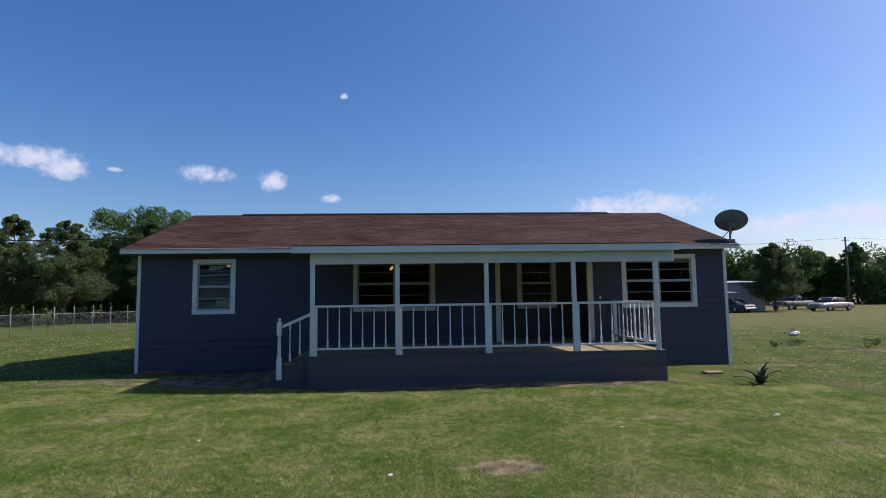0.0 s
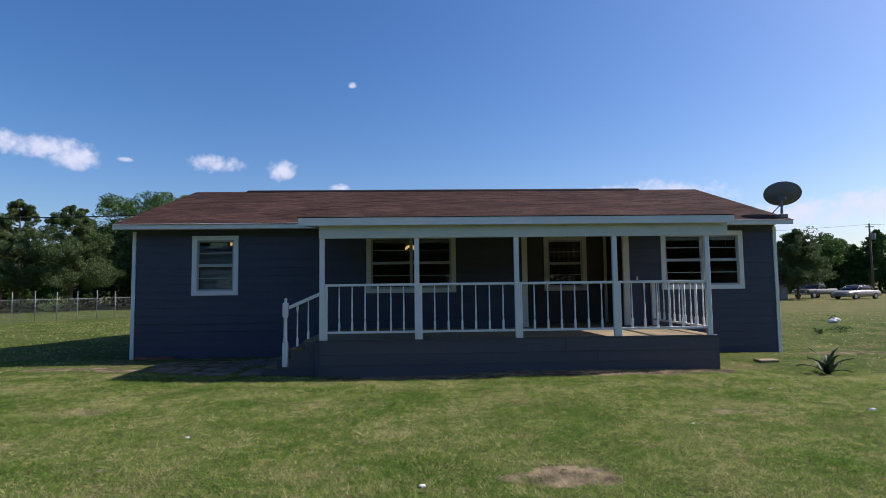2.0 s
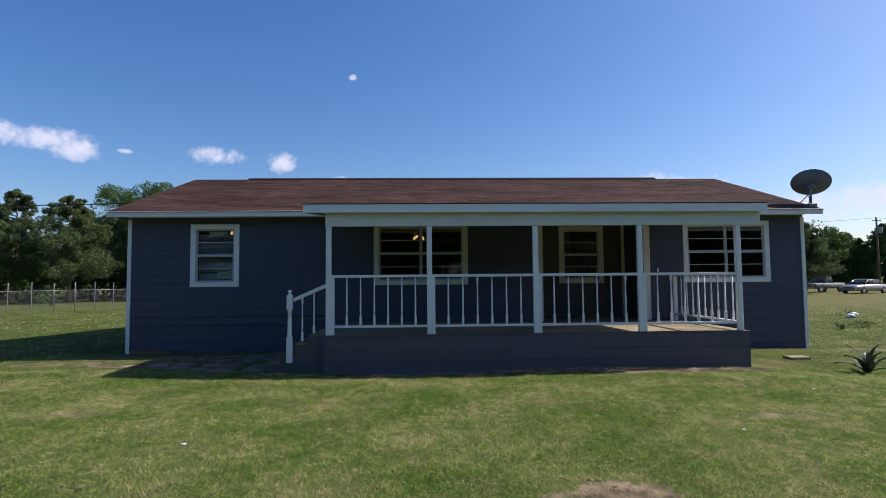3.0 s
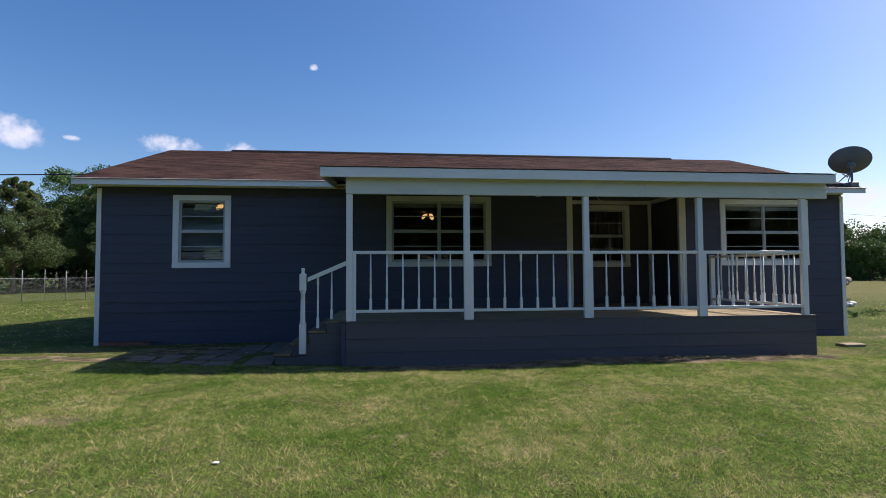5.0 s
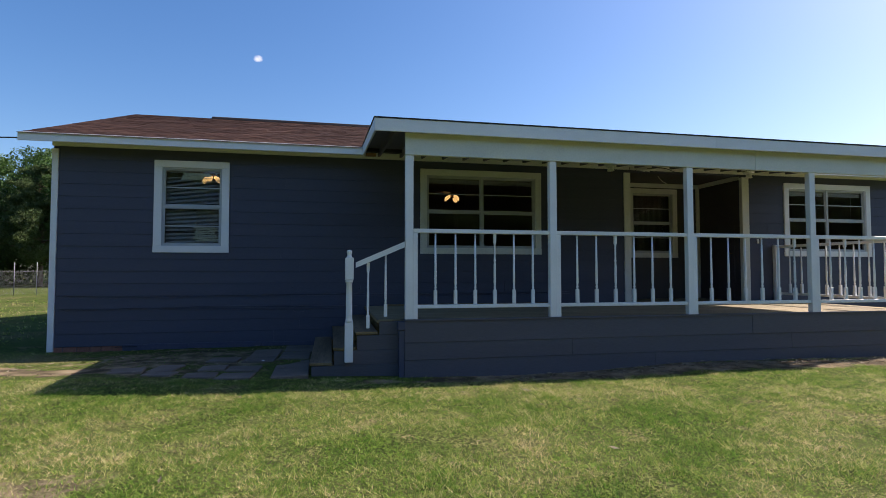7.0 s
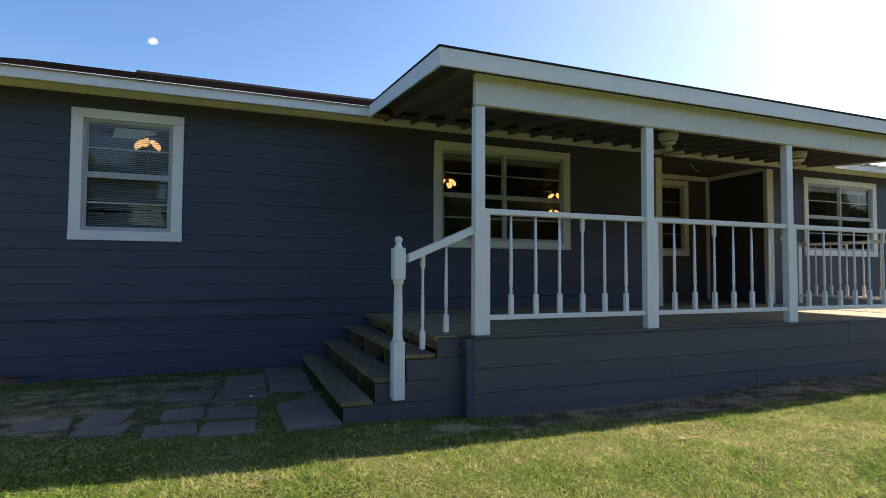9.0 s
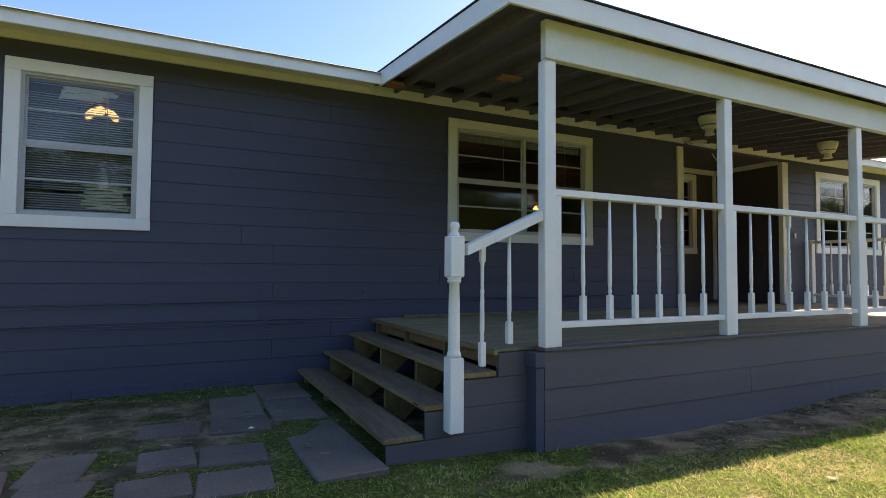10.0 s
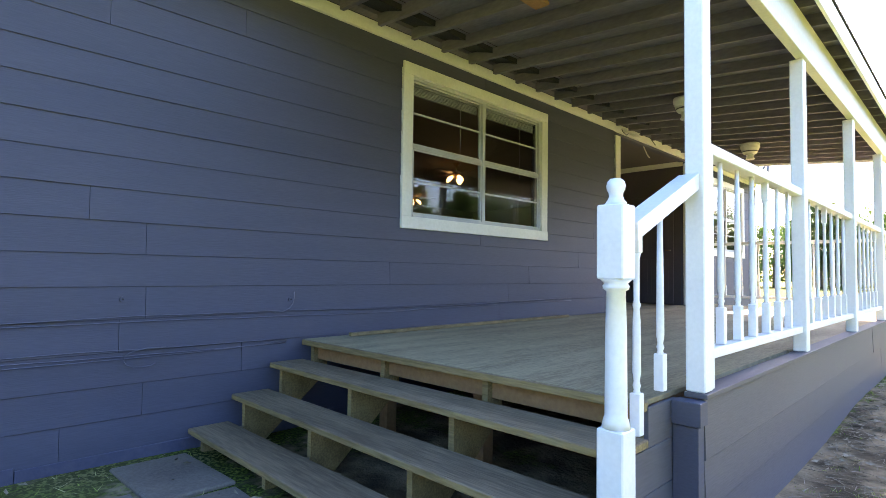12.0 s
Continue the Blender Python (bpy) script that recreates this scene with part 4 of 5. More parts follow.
def cables():
    def run(points, r=0.006):
        return tube(bmesh.new(), points, r, 5)

    for k, (z, dz) in enumerate(((0.905, 0.0), (0.885, -0.012), (0.70, 0.0), (0.683, -0.01), (0.672, -0.016))):
        pts = []
        rng = random.Random(20 + k)
        end = 1.3 if k < 2 else -2.80
        x = -7.8
        while x < end:
            pts.append((x, WALL_Y - 0.010, z + dz + 0.012 * math.sin(x * 1.3 + k) + rng.uniform(-0.004, 0.004)))
            x += 0.35
        single("wall_cable", run(pts, 0.0032), CABLE, "painted-over cable stapled along the siding", "cable", "wall cables")
    single("wall_cable", run([(-3.80, WALL_Y - 0.012, 0.70), (-3.92, WALL_Y - 0.014, 0.702), (-4.00, WALL_Y - 0.018, 0.690), (-4.05, WALL_Y - 0.02, 0.665), (-4.055, WALL_Y - 0.02, 0.635), (-4.04, WALL_Y - 0.02, 0.605), (-4.00, WALL_Y - 0.018, 0.588), (-3.94, WALL_Y - 0.014, 0.582), (-3.89, WALL_Y - 0.012, 0.587), (-3.86, WALL_Y - 0.01, 0.60)], 0.004), CABLE, "loose cable end bent on the siding", "cable", "wall cables")
    single("wall_cable", run([(-3.02, WALL_Y - 0.012, 0.90), (-2.94, WALL_Y - 0.014, 0.905), (-2.885, WALL_Y - 0.016, 0.93), (-2.855, WALL_Y - 0.015, 0.97), (-2.845, WALL_Y - 0.014, 1.02), (-2.843, WALL_Y - 0.01, 1.06)], 0.004), CABLE, "loose cable end bent on the siding", "cable", "wall cables")
    for x, z in ((-4.07, 1.03), (-2.87, 1.0)):
        ob = thing("pipe_stub", x, WALL_Y, z, "small painted cable bushing in the siding", "fitting")
        part("collar", prism(bmesh.new(), [(x + 0.018 * math.cos(a), z + 0.018 * math.sin(a)) for a in [2 * math.pi * i / 10 for i in range(10)]], "y", WALL_Y - 0.012, WALL_Y + 0.006), SIDING, ob)
        part("hole", prism(bmesh.new(), [(x + 0.007 * math.cos(a), z + 0.007 * math.sin(a)) for a in [2 * math.pi * i / 8 for i in range(8)]], "y", WALL_Y - 0.0135, WALL_Y - 0.011), BLACK, ob)


cables()


def dish():
    ob = thing("satellite_dish", 9.79, 16.04, 3.72, "dark grey satellite dish on the roof corner, seen from behind", "satellite dish")
    cx, cy, cz = 9.96, 16.19, 4.27
    part("mast", tube(bmesh.new(), [(9.77, 15.99, 3.66), (9.78, 16.00, 3.95), (9.85, 16.10, 4.10), (9.91, 16.16, 4.2)], 0.028, 10), DISHGREY, ob)
    part("foot", B((9.66, 9.88, 15.90, 16.12, 3.585, 3.70), bev=0.01), DISHGREY, ob)
    for a, b in (((9.67, 16.26, 3.76), (9.78, 16.02, 3.98)), ((9.90, 16.24, 3.76), (9.79, 16.02, 3.98))):
        part("strut", tube(bmesh.new(), [a, b], 0.014, 6), DISHGREY, ob)
    bm = bmesh.new()
    m = Matrix.Translation((cx, cy, cz)) @ Euler((radians(-63), 0, radians(-28))).to_matrix().to_4x4()
    for back in (0.0, 0.012):
        prev = None
        for r in (0.0, 0.25, 0.5, 0.75, 0.93, 1.0):
            ring = [bm.verts.new(m @ Vector((0.47 * r * math.cos(t), 0.36 * r * math.sin(t), 0.12 * r * r - back))) for t in [2 * math.pi * i / 32 for i in range(32)]] if r else [bm.verts.new(m @ Vector((0, 0, -back)))]
            if prev:
                for i in range(32):
                    f = (prev[0], ring[i], ring[(i + 1) % 32]) if len(prev) == 1 else (prev[i], ring[i], ring[(i + 1) % 32], prev[(i + 1) % 32])
                    bm.faces.new(f).smooth = True
            prev = ring
    bmesh.ops.remove_doubles(bm, verts=bm.verts[:], dist=0.0005)
    part("reflector", bm, DISHGREY, ob)
    part("bracket", lathe(bmesh.new(), [(0.09, cz - 0.16), (0.10, cz - 0.1), (0.06, cz - 0.04)], 9.91, 16.14, 12), DISHGREY, ob)
    tip = m @ Vector((0, 0.50, 0.55))
    part("feed_arm", tube(bmesh.new(), [m @ Vector((0, 0.3, -0.02)), m @ Vector((0, 0.46, 0.15)), tip], 0.018, 8), DISHGREY, ob)


dish()


def pavers():
    """Concrete slabs laid in the grass before the steps."""
    rng = random.Random(8)
    # centre, size and turn of each slab
    spots = [(-3.90, 15.77, 0.46, 0.72, 2), (-3.92, 14.98, 0.45, 0.76, -1), (-3.90, 13.87, 0.46, 1.34, 1), (-4.39, 15.22, 0.43, 0.72, -1),
             (-4.41, 14.62, 0.45, 0.42, -4), (-4.92, 14.66, 0.43, 0.36, -5), (-4.53, 13.90, 0.43, 0.38, -3), (-4.93, 13.94, 0.34, 0.37, 2), (-4.56, 13.41, 0.43, 0.40, -4),
             (-4.99, 13.45, 0.39, 0.34, 3), (-5.53, 13.98, 0.33, 0.50, -6), (-5.49, 13.56, 0.36, 0.27, -9), (-5.95, 13.80, 0.40, 0.38, 8)]
    for x, y, w, d, turn in spots:
        bm = B((-w / 2, w / 2, -d / 2, d / 2, -0.045, 0.024), bev=0.010)
        me = bpy.data.meshes.new("paving_slab")
        bm.to_mesh(me)
        bm.free()
        me.materials.append(CONCRETE)
        ob = tagged(new("paving_slab", me), "weathered grey concrete paving slab sunk in the grass", "paving slab", "slabs before the steps")
        ob.matrix_world = pose(x, y, height(x, y) - 0.004, rng.uniform(-1, 1), rng.uniform(-1, 1), turn)


pavers()


def bottle(x, y, z, h, label, lying=False):
    ob = thing("plastic_bottle", x, y, z, label, "bottle")
    prof = [(0.028, 0.0), (0.033, 0.01), (0.033, 0.6 * h), (0.028, 0.72 * h), (0.014, 0.88 * h), (0.013, h)]
    body = part("bottle_body", lathe(bmesh.new(), prof, 0, 0, 14), CARCLEAR, ob)
    cap = part("cap", lathe(bmesh.new(), [(0.015, h), (0.015, h + 0.018)], 0, 0, 10), WHITE, ob)
    for p in (body, cap):
        p.matrix_parent_inverse = Matrix()
    if lying:
        ob.matrix_world = pose(x, y, z + 0.034, 90, 0, 50)


CARCLEAR = mat("pale_green_plastic", (0.25, 0.30, 0.27), (0.32, 0.37, 0.34), 0.15, 6, 40, 0)
bottle(-2.9, 15.7, -0.01, 0.22, "crushed clear bottle lying under the steps", True)


def agave():
    rng = random.Random(6)
    x, y = 8.25, 12.62
    z = height(x, y)
    ob = thing("agave_plant", x, y, z, "green agave with stiff pointed leaves in the lawn", "plant")
    for i in range(12):
        a = i * 2.4
        tilt = radians(6 + 66 * i / 12)
        ln = rng.uniform(0.44, 0.62)
        bm = bmesh.new()
        prev = None
        for k in range(6):
            u = k / 5
            r = ln * u
            bend = tilt + 0.35 * u * u
            px, pz = r * math.sin(bend), r * math.cos(bend)
            w = 0.088 * (1 - u) ** 0.6 * (0.7 + 0.9 * u * (1 - u) * 2) + 0.001
            c, s_ = math.cos(a), math.sin(a)
            row = [bm.verts.new((x + c * px - s_ * q, y + s_ * px + c * q, z + 0.02 + pz + lift)) for q, lift in ((-w, 0.012), (0, -0.008), (w, 0.012))]
            if prev:
                for j in range(2):
                    bm.faces.new((prev[j], prev[j + 1], row[j + 1], row[j]))
            prev = row
        bmesh.ops.solidify(bm, geom=bm.faces[:], thickness=0.006)
        part("leaf", bm, AGAVE, ob)


agave()
single("wood_block", B((7.86, 8.34, 14.28, 14.56, height(8.1, 14.4) - 0.03, height(8.1, 14.4) + 0.06), bev=0.014), DECK, "flat weathered tan block lying in the grass", "block")

# ---- leaves and trees ----
def leaf_cloud(rng, centres, radii, per, size, flat=1.0, slim=1.0):
    """Small leaf faces scattered in balls round the centres. Returns corners and faces."""
    c = np.repeat(np.asarray(centres), per, 0)
    r = np.repeat(np.asarray(radii), per)[:, None]
    d = rng.normal(size=c.shape)
    d /= np.linalg.norm(d, axis=1, keepdims=True)
    p = c + d * r * rng.uniform(0.35, 1.0, (len(c), 1)) ** 0.6 * np.array([1, 1, flat])
    u = rng.normal(size=c.shape)
    u /= np.linalg.norm(u, axis=1, keepdims=True)
    w = np.cross(u, rng.normal(size=c.shape))
    w /= np.linalg.norm(w, axis=1, keepdims=True)
    s = size * rng.uniform(0.6, 1.3, (len(c), 1))
    v = np.stack([p - u * s, p - w * s * 0.5 * slim, p + u * s, p + w * s * 0.5 * slim], 1).reshape(-1, 3)
    f = np.arange(len(v)).reshape(-1, 4)
    return v, f


def crown(kind, h, spread, seed, per, size):
    """Centres of the leaf clumps of a tree of height h, its limbs, and the leaves."""
    rng = np.random.default_rng(seed)
    cs, rs, limbs = [], [], []
    if kind == "pine":
        for u in np.sort(rng.uniform(0, 1, 125) ** 1.15):
            z = (0.19 + 0.76 * u) * h
            reach = spread * (0.72 + 0.28 * math.sin(min(1.0, u * 2.2 + 0.3) * math.pi / 2)) * (1 - u) ** 0.55 + 0.1
            a = rng.uniform(0, 2 * math.pi)
            r1 = reach * rng.uniform(0.5, 1.12)
            end = (r1 * math.cos(a), r1 * math.sin(a), z + r1 * rng.uniform(0.02, 0.3))
            limbs.append(((0, 0, z - 0.1), end))
            for t in (0.5, 0.76, 0.97):
                cs.append((end[0] * t, end[1] * t, z + (end[2] - z) * t + rng.uniform(-0.15, 0.25)))
                rs.append(rng.uniform(0.45, 0.85) * (0.45 + 0.05 * h) * (1.05 - 0.66 * u))
        cs.append((0, 0, h * 0.97))
        rs.append(0.28)
        v, f = leaf_cloud(rng, cs, rs, per, size, 0.8, 0.5)
    else:
        for k in range(84):
            d = rng.normal(size=3)
            d /= np.linalg.norm(d)
            q = rng.uniform(0.55, 1.0)
            c = (spread * d[0] * q, spread * d[1] * q, 0.62 * h + 0.36 * h * d[2] * q)
            cs.append(c)
            rs.append(rng.uniform(0.5, 1.15) * spread * 0.25)
            if k % 4 == 0:
                limbs.append(((0, 0, 0.22 * h + 0.02 * k * h / 4), c))
        v, f = leaf_cloud(rng, cs, rs, per, size, 0.85)
    return v, f, limbs


def wood_mesh(h, limbs, radius, seed):
    rng = random.Random(seed)
    bm = bmesh.new()
    top = 0.92 * h
    tube(bm, [(0, 0, -0.2), (0.03, 0, 0.15 * h), (rng.uniform(-0.15, 0.15), rng.uniform(-0.1, 0.1), 0.5 * h), (0, 0, top)], radius, 9, 0.03)
    for a, b in limbs[::3]:
        mid = [(p + q) / 2 for p, q in zip(a, b)]
        mid[2] += 0.1
        tube(bm, [a, mid, b], radius * 0.28, 5, 0.015)
    return bm


def tree(kind, name, x, y, h, spread, seed, per, size, label):
    v, f, limbs = crown(kind, h, spread, seed, per, size)
    ob = thing(name, 0, 0, 0, label, "tree")
    part("trunk", wood_mesh(h, limbs, 0.016 * h + 0.05, seed), BARK, ob)
    hang("crown", raw("crown", v.tolist(), f.tolist(), PINELEAF if kind == "pine" else LEAF), ob)
    ob.location = (x, y, height(x, y))
    return ob


pine_a = tree("pine", "pine_tree", -32.6, 52.5, 9.9, 4.6, 1, 190, 0.105, "dense dark green pine at the edge of the woods")
pine_b = tree("pine", "pine_tree", -37.8, 53.0, 10.6, 4.6, 2, 190, 0.105, "dense dark green pine at the edge of the woods")
pine_c = tree("pine", "pine_tree", 39.7, 57.8, 7.6, 3.3, 3, 190, 0.095, "rounded dark green pine beside the shed")
copy_thing(pine_a, pose(-44.5, 56, 0, 0, 0, 80))
copy_thing(pine_b, pose(-27.5, 58, 0, 0, 0, 40))
copy_thing(pine_c, pose(35.2, 66, 0, 0, 0, 120))
oak_a = tree("oak", "oak_tree", -28.5, 62.5, 12.9, 5.0, 4, 330, 0.115, "tall green broadleaf tree behind the pines")
oak_b = tree("oak", "oak_tree", -23.5, 59.0, 11.6, 4.6, 5, 330, 0.115, "bright green broadleaf tree beside the pines")
copy_thing(oak_a, pose(-35.0, 66, 0, 0, 0, 70))
copy_thing(oak_b, pose(-19.0, 63.0, 0, 0, 0, 210))
copy_thing(pine_c, pose(58.0, 17.0, 0, 0, 0, 20))
copy_thing(pine_b, pose(72.0, 26.0, 0, 0, 0, 100))


def woods():
    """The far woods all round, one mesh of leaves and one of trunks."""
    rng = np.random.default_rng(12)
    bases = [crown("oak", 11, 4.6, 21, 60, 0.22), crown("oak", 9, 4.2, 22, 60, 0.22), crown("pine", 10, 3.6, 23, 38, 0.21)]
    vs, fs, ps, n, trunks = [], [], [], 0, bmesh.new()
    spots = []
    for az in np.arange(-62, -14, 1.4):
        spots.append((az + rng.uniform(-0.7, 0.7), rng.uniform(68, 82), rng.uniform(0.85, 1.1) * (0.74 if az < -30 else 1.0)))
    for az in np.arange(24, 60, 0.75):
        spots.append((az + rng.uniform(-0.5, 0.5), rng.uniform(104, 122) + max(0, 40 - az) * 0.5, rng.uniform(0.75, 1.02)))
    for az in np.arange(60, 100, 2.9):
        spots.append((az + rng.uniform(-0.8, 0.8), rng.uniform(66, 92), rng.uniform(0.6, 1.15)))
    for az in np.arange(99, 115, 1.2):
        spots.append((az + rng.uniform(-0.8, 0.8), rng.uniform(54, 68), rng.uniform(0.75, 1.2)))
    for az in np.arange(114, 150, 1.9):
        spots.append((az + rng.uniform(-1.2, 1.2), rng.uniform(46, 62), rng.uniform(0.85, 1.4)))
    for az in np.arange(150, 222, 3.2):
        spots.append((az + rng.uniform(-1.5, 1.5), rng.uniform(37, 48), rng.uniform(0.95, 1.35)))
    for az in np.arange(222, 298, 3.6):
        spots.append((az + rng.uniform(-1.5, 1.5), rng.uniform(46, 62), rng.uniform(0.7, 1.2)))
    for az, dist, s in spots:
        v, f, limbs = bases[rng.choice(3, p=(0.5, 0.25, 0.25))]
        a, turn = radians(az), rng.uniform(0, 6.28)
        x, y = dist * math.sin(a), dist * math.cos(a) + 4
        c, t = math.cos(turn), math.sin(turn)
        w = np.empty_like(v)
        w[:, 0], w[:, 1], w[:, 2] = (v[:, 0] * c - v[:, 1] * t) * s + x, (v[:, 0] * t + v[:, 1] * c) * s + y, v[:, 2] * s
        vs.append(w)
        fs.append(f + n)
        n += len(v)
        tube(trunks, [(x, y, -0.3), (x, y, 4 * s), (x + 0.2, y, 8 * s)], 0.22, 6, 0.06)
        # undergrowth at the foot
        k = 11
        cs = np.stack([x + rng.uniform(-3.5, 3.5, k), y + rng.uniform(-2, 2, k), rng.uniform(0.3, 2.6, k)], 1)
        u, g = leaf_cloud(rng, cs, rng.uniform(0.9, 1.7, k), 60, 0.26, 0.9)
        vs.append(u)
        fs.append(g + n)
        n += len(u)
    ob = tagged(new("far_woods", raw("far_woods", np.concatenate(vs).tolist(), np.concatenate(fs).tolist(), LEAF)), "dense green woods closing the field all round", "woods", kind="stuff")
    tagged(part("trunks", trunks, BARK, ob), kind="stuff")


woods()


def shrub(x, y, h, seed, label):
    rng = np.random.default_rng(seed)
    k = 14
    cs = np.stack([x + rng.normal(0, h * 0.45, k), y + rng.normal(0, h * 0.4, k), rng.uniform(0.2, 0.75, k) * h + height(x, y)], 1)
    v, f = leaf_cloud(rng, cs, rng.uniform(0.15, 0.35, k) * h, 16 if h < 1 else 60, 0.03 if h < 1 else 0.06, 0.9)
    ob = thing("shrub", x, y, height(x, y), label, "shrub")
    hang("foliage", raw("foliage", v.tolist(), f.tolist(), LEAF), ob)
    bm = bmesh.new()
    for i in range(5):
        tube(bm, [(x, y, height(x, y) - 0.05), tuple(cs[i])], 0.012, 5, 0.004)
    part("stems", bm, BARK, ob)


shrub(17.3, 20.0, 0.55, 31, "small green bush in bare soil")
shrub(18.2, 20.6, 0.3, 32, "low green weeds in the field")
shrub(15.4, 21.3, 0.32, 33, "low straggly weeds in the field")
shrub(14.2, 20.8, 0.26, 34, "low straggly weeds in the field")
shrub(-30.5, 47.0, 2.0, 35, "bright green bush behind the fence")
shrub(18.4, 25.6, 0.4, 36, "low straggly weeds in the field")
bag = bmesh.new()
bmesh.ops.create_icosphere(bag, subdivisions=3, radius=1)
for vert in bag.verts:
    fold = 1 + 0.35 * noise.noise(vert.co * 2.1)
    vert.co = (18.3 + 0.26 * vert.co.x * fold, 25.3 + 0.15 * vert.co.y * fold, 0.07 + 0.12 * vert.co.z * fold + 0.03 * vert.co.x)
single("plastic_bag", bag, WHITE, "crumpled white bag lying in the field", "bag")


def fence():
    ob = thing("chain_link_fence", -24, 36, 0, "grey chain-link fence with tall thin steel posts", "fence")
    a, d = Vector((-24.10, 33.94, 0)), Vector((0.543, 0.84, 0)).normalized()
    me = None
    for i in range(-12, 13):
        p = a + d * 1.165 * i
        h = 1.80 + 0.04 * math.sin(i * 2.1)
        part("fence_post", tube(bmesh.new(), [(p.x, p.y, -0.1), (p.x, p.y, h)], 0.019, 6), GALV, ob)
    verts, faces = [], []
    side = Vector((d.y, -d.x, 0)) * 0.003
    n0, n1, hh = -14.0, 14.0, 1.32

    def strand(s0, z0, s1, z1):
        k = len(verts)
        p, q = a + d * s0 + Vector((0, 0, z0)), a + d * s1 + Vector((0, 0, z1))
        e = d * 0.0024
        verts.extend([tuple(p - e), tuple(p + e), tuple(q + e), tuple(q - e)])
        faces.append((k, k + 1, k + 2, k + 3))

    s = n0
    while s < n1:
        strand(s, 0.02, min(s + hh, n1), min(hh, n1 - s))
        strand(min(s + hh, n1), 0.02, s, min(hh, n1 - s))
        s += 0.085
    tagged(hang("wire_mesh", raw("wire_mesh", verts, faces, MESHWIRE), ob), kind="stuff")
    p, q = a + d * n0, a + d * n1
    part("top_rail", tube(bmesh.new(), [(p.x, p.y, hh), (q.x, q.y, hh)], 0.012, 5), GALV, ob)


fence()

# ---- vehicles, shed and pole across the field ----
SILVER = mat("silver_car_paint", (0.30, 0.265, 0.24), (0.36, 0.32, 0.29), 0.3, 2, 20, 0, metallic=0.4)
GREYGREEN = mat("faded_truck_paint", (0.065, 0.075, 0.07), (0.11, 0.12, 0.115), 0.7, 2, 20, 0)
DARKCAR = mat("dark_car_paint", (0.03, 0.035, 0.05), (0.05, 0.055, 0.07), 0.35, 2, 20, 0)
RUBBER = mat("black_rubber", (0.015, 0.015, 0.015), (0.03, 0.03, 0.03), 0.8, 5, 40, 0)
CARGLASS = mat("dark_car_glass", (0.02, 0.025, 0.03), (0.03, 0.035, 0.04), 0.08, 2, 20, 0)
TIN = mat("corrugated_tin", (0.30, 0.31, 0.32), (0.42, 0.42, 0.42), 0.5, 2, 20, 0.1, metallic=0.3)
LAMPGLASS = mat("clear_lamp_glass", (0.6, 0.6, 0.58), (0.7, 0.7, 0.68), 0.2, 4, 30, 0)
TAILRED = mat("red_lamp_glass", (0.3, 0.02, 0.02), (0.4, 0.03, 0.03), 0.2, 4, 30, 0)


def loft(bm, sections, close=True):
    """Joins cross sections of equal count, end to end."""
    rings = [[bm.verts.new(p) for p in s] for s in sections]
    n = len(rings[0])
    for a, b in zip(rings, rings[1:]):
        for k in range(n):
            bm.faces.new((a[k], a[(k + 1) % n], b[(k + 1) % n], b[k])).smooth = True
    bm.faces.new(rings[0][::-1])
    bm.faces.new(rings[-1])
    bmesh.ops.recalc_face_normals(bm, faces=bm.faces[:])
    return bm


def car_body(stations, width):
    """stations: x, sill height, top height, share of the width."""
    secs = []
    for x, lo, hi, w in stations:
        h = width / 2 * w
        secs.append([(x, -h * 0.92, lo), (x, -h, lo + 0.35 * (hi - lo)), (x, -h * 0.97, lo + 0.75 * (hi - lo)), (x, -h * 0.82, hi), (x, h * 0.82, hi), (x, h * 0.97, lo + 0.75 * (hi - lo)), (x, h, lo + 0.35 * (hi - lo)), (x, h * 0.92, lo)])
    return loft(bmesh.new(), secs)


def wheels(ob, xs, half, r):
    for x in xs:
        for s in (-1, 1):
            tyre = part("wheel", prism(bmesh.new(), [(x + r * math.cos(t), r + r * math.sin(t)) for t in [2 * math.pi * i / 18 for i in range(18)]], "y", s * half - 0.1, s * half + 0.1), RUBBER, ob)
            part("rim", prism(bmesh.new(), [(x + 0.6 * r * math.cos(t), r + 0.6 * r * math.sin(t)) for t in [2 * math.pi * i / 14 for i in range(14)]], "y", s * half - 0.104, s * half + 0.104), TIN, tyre)


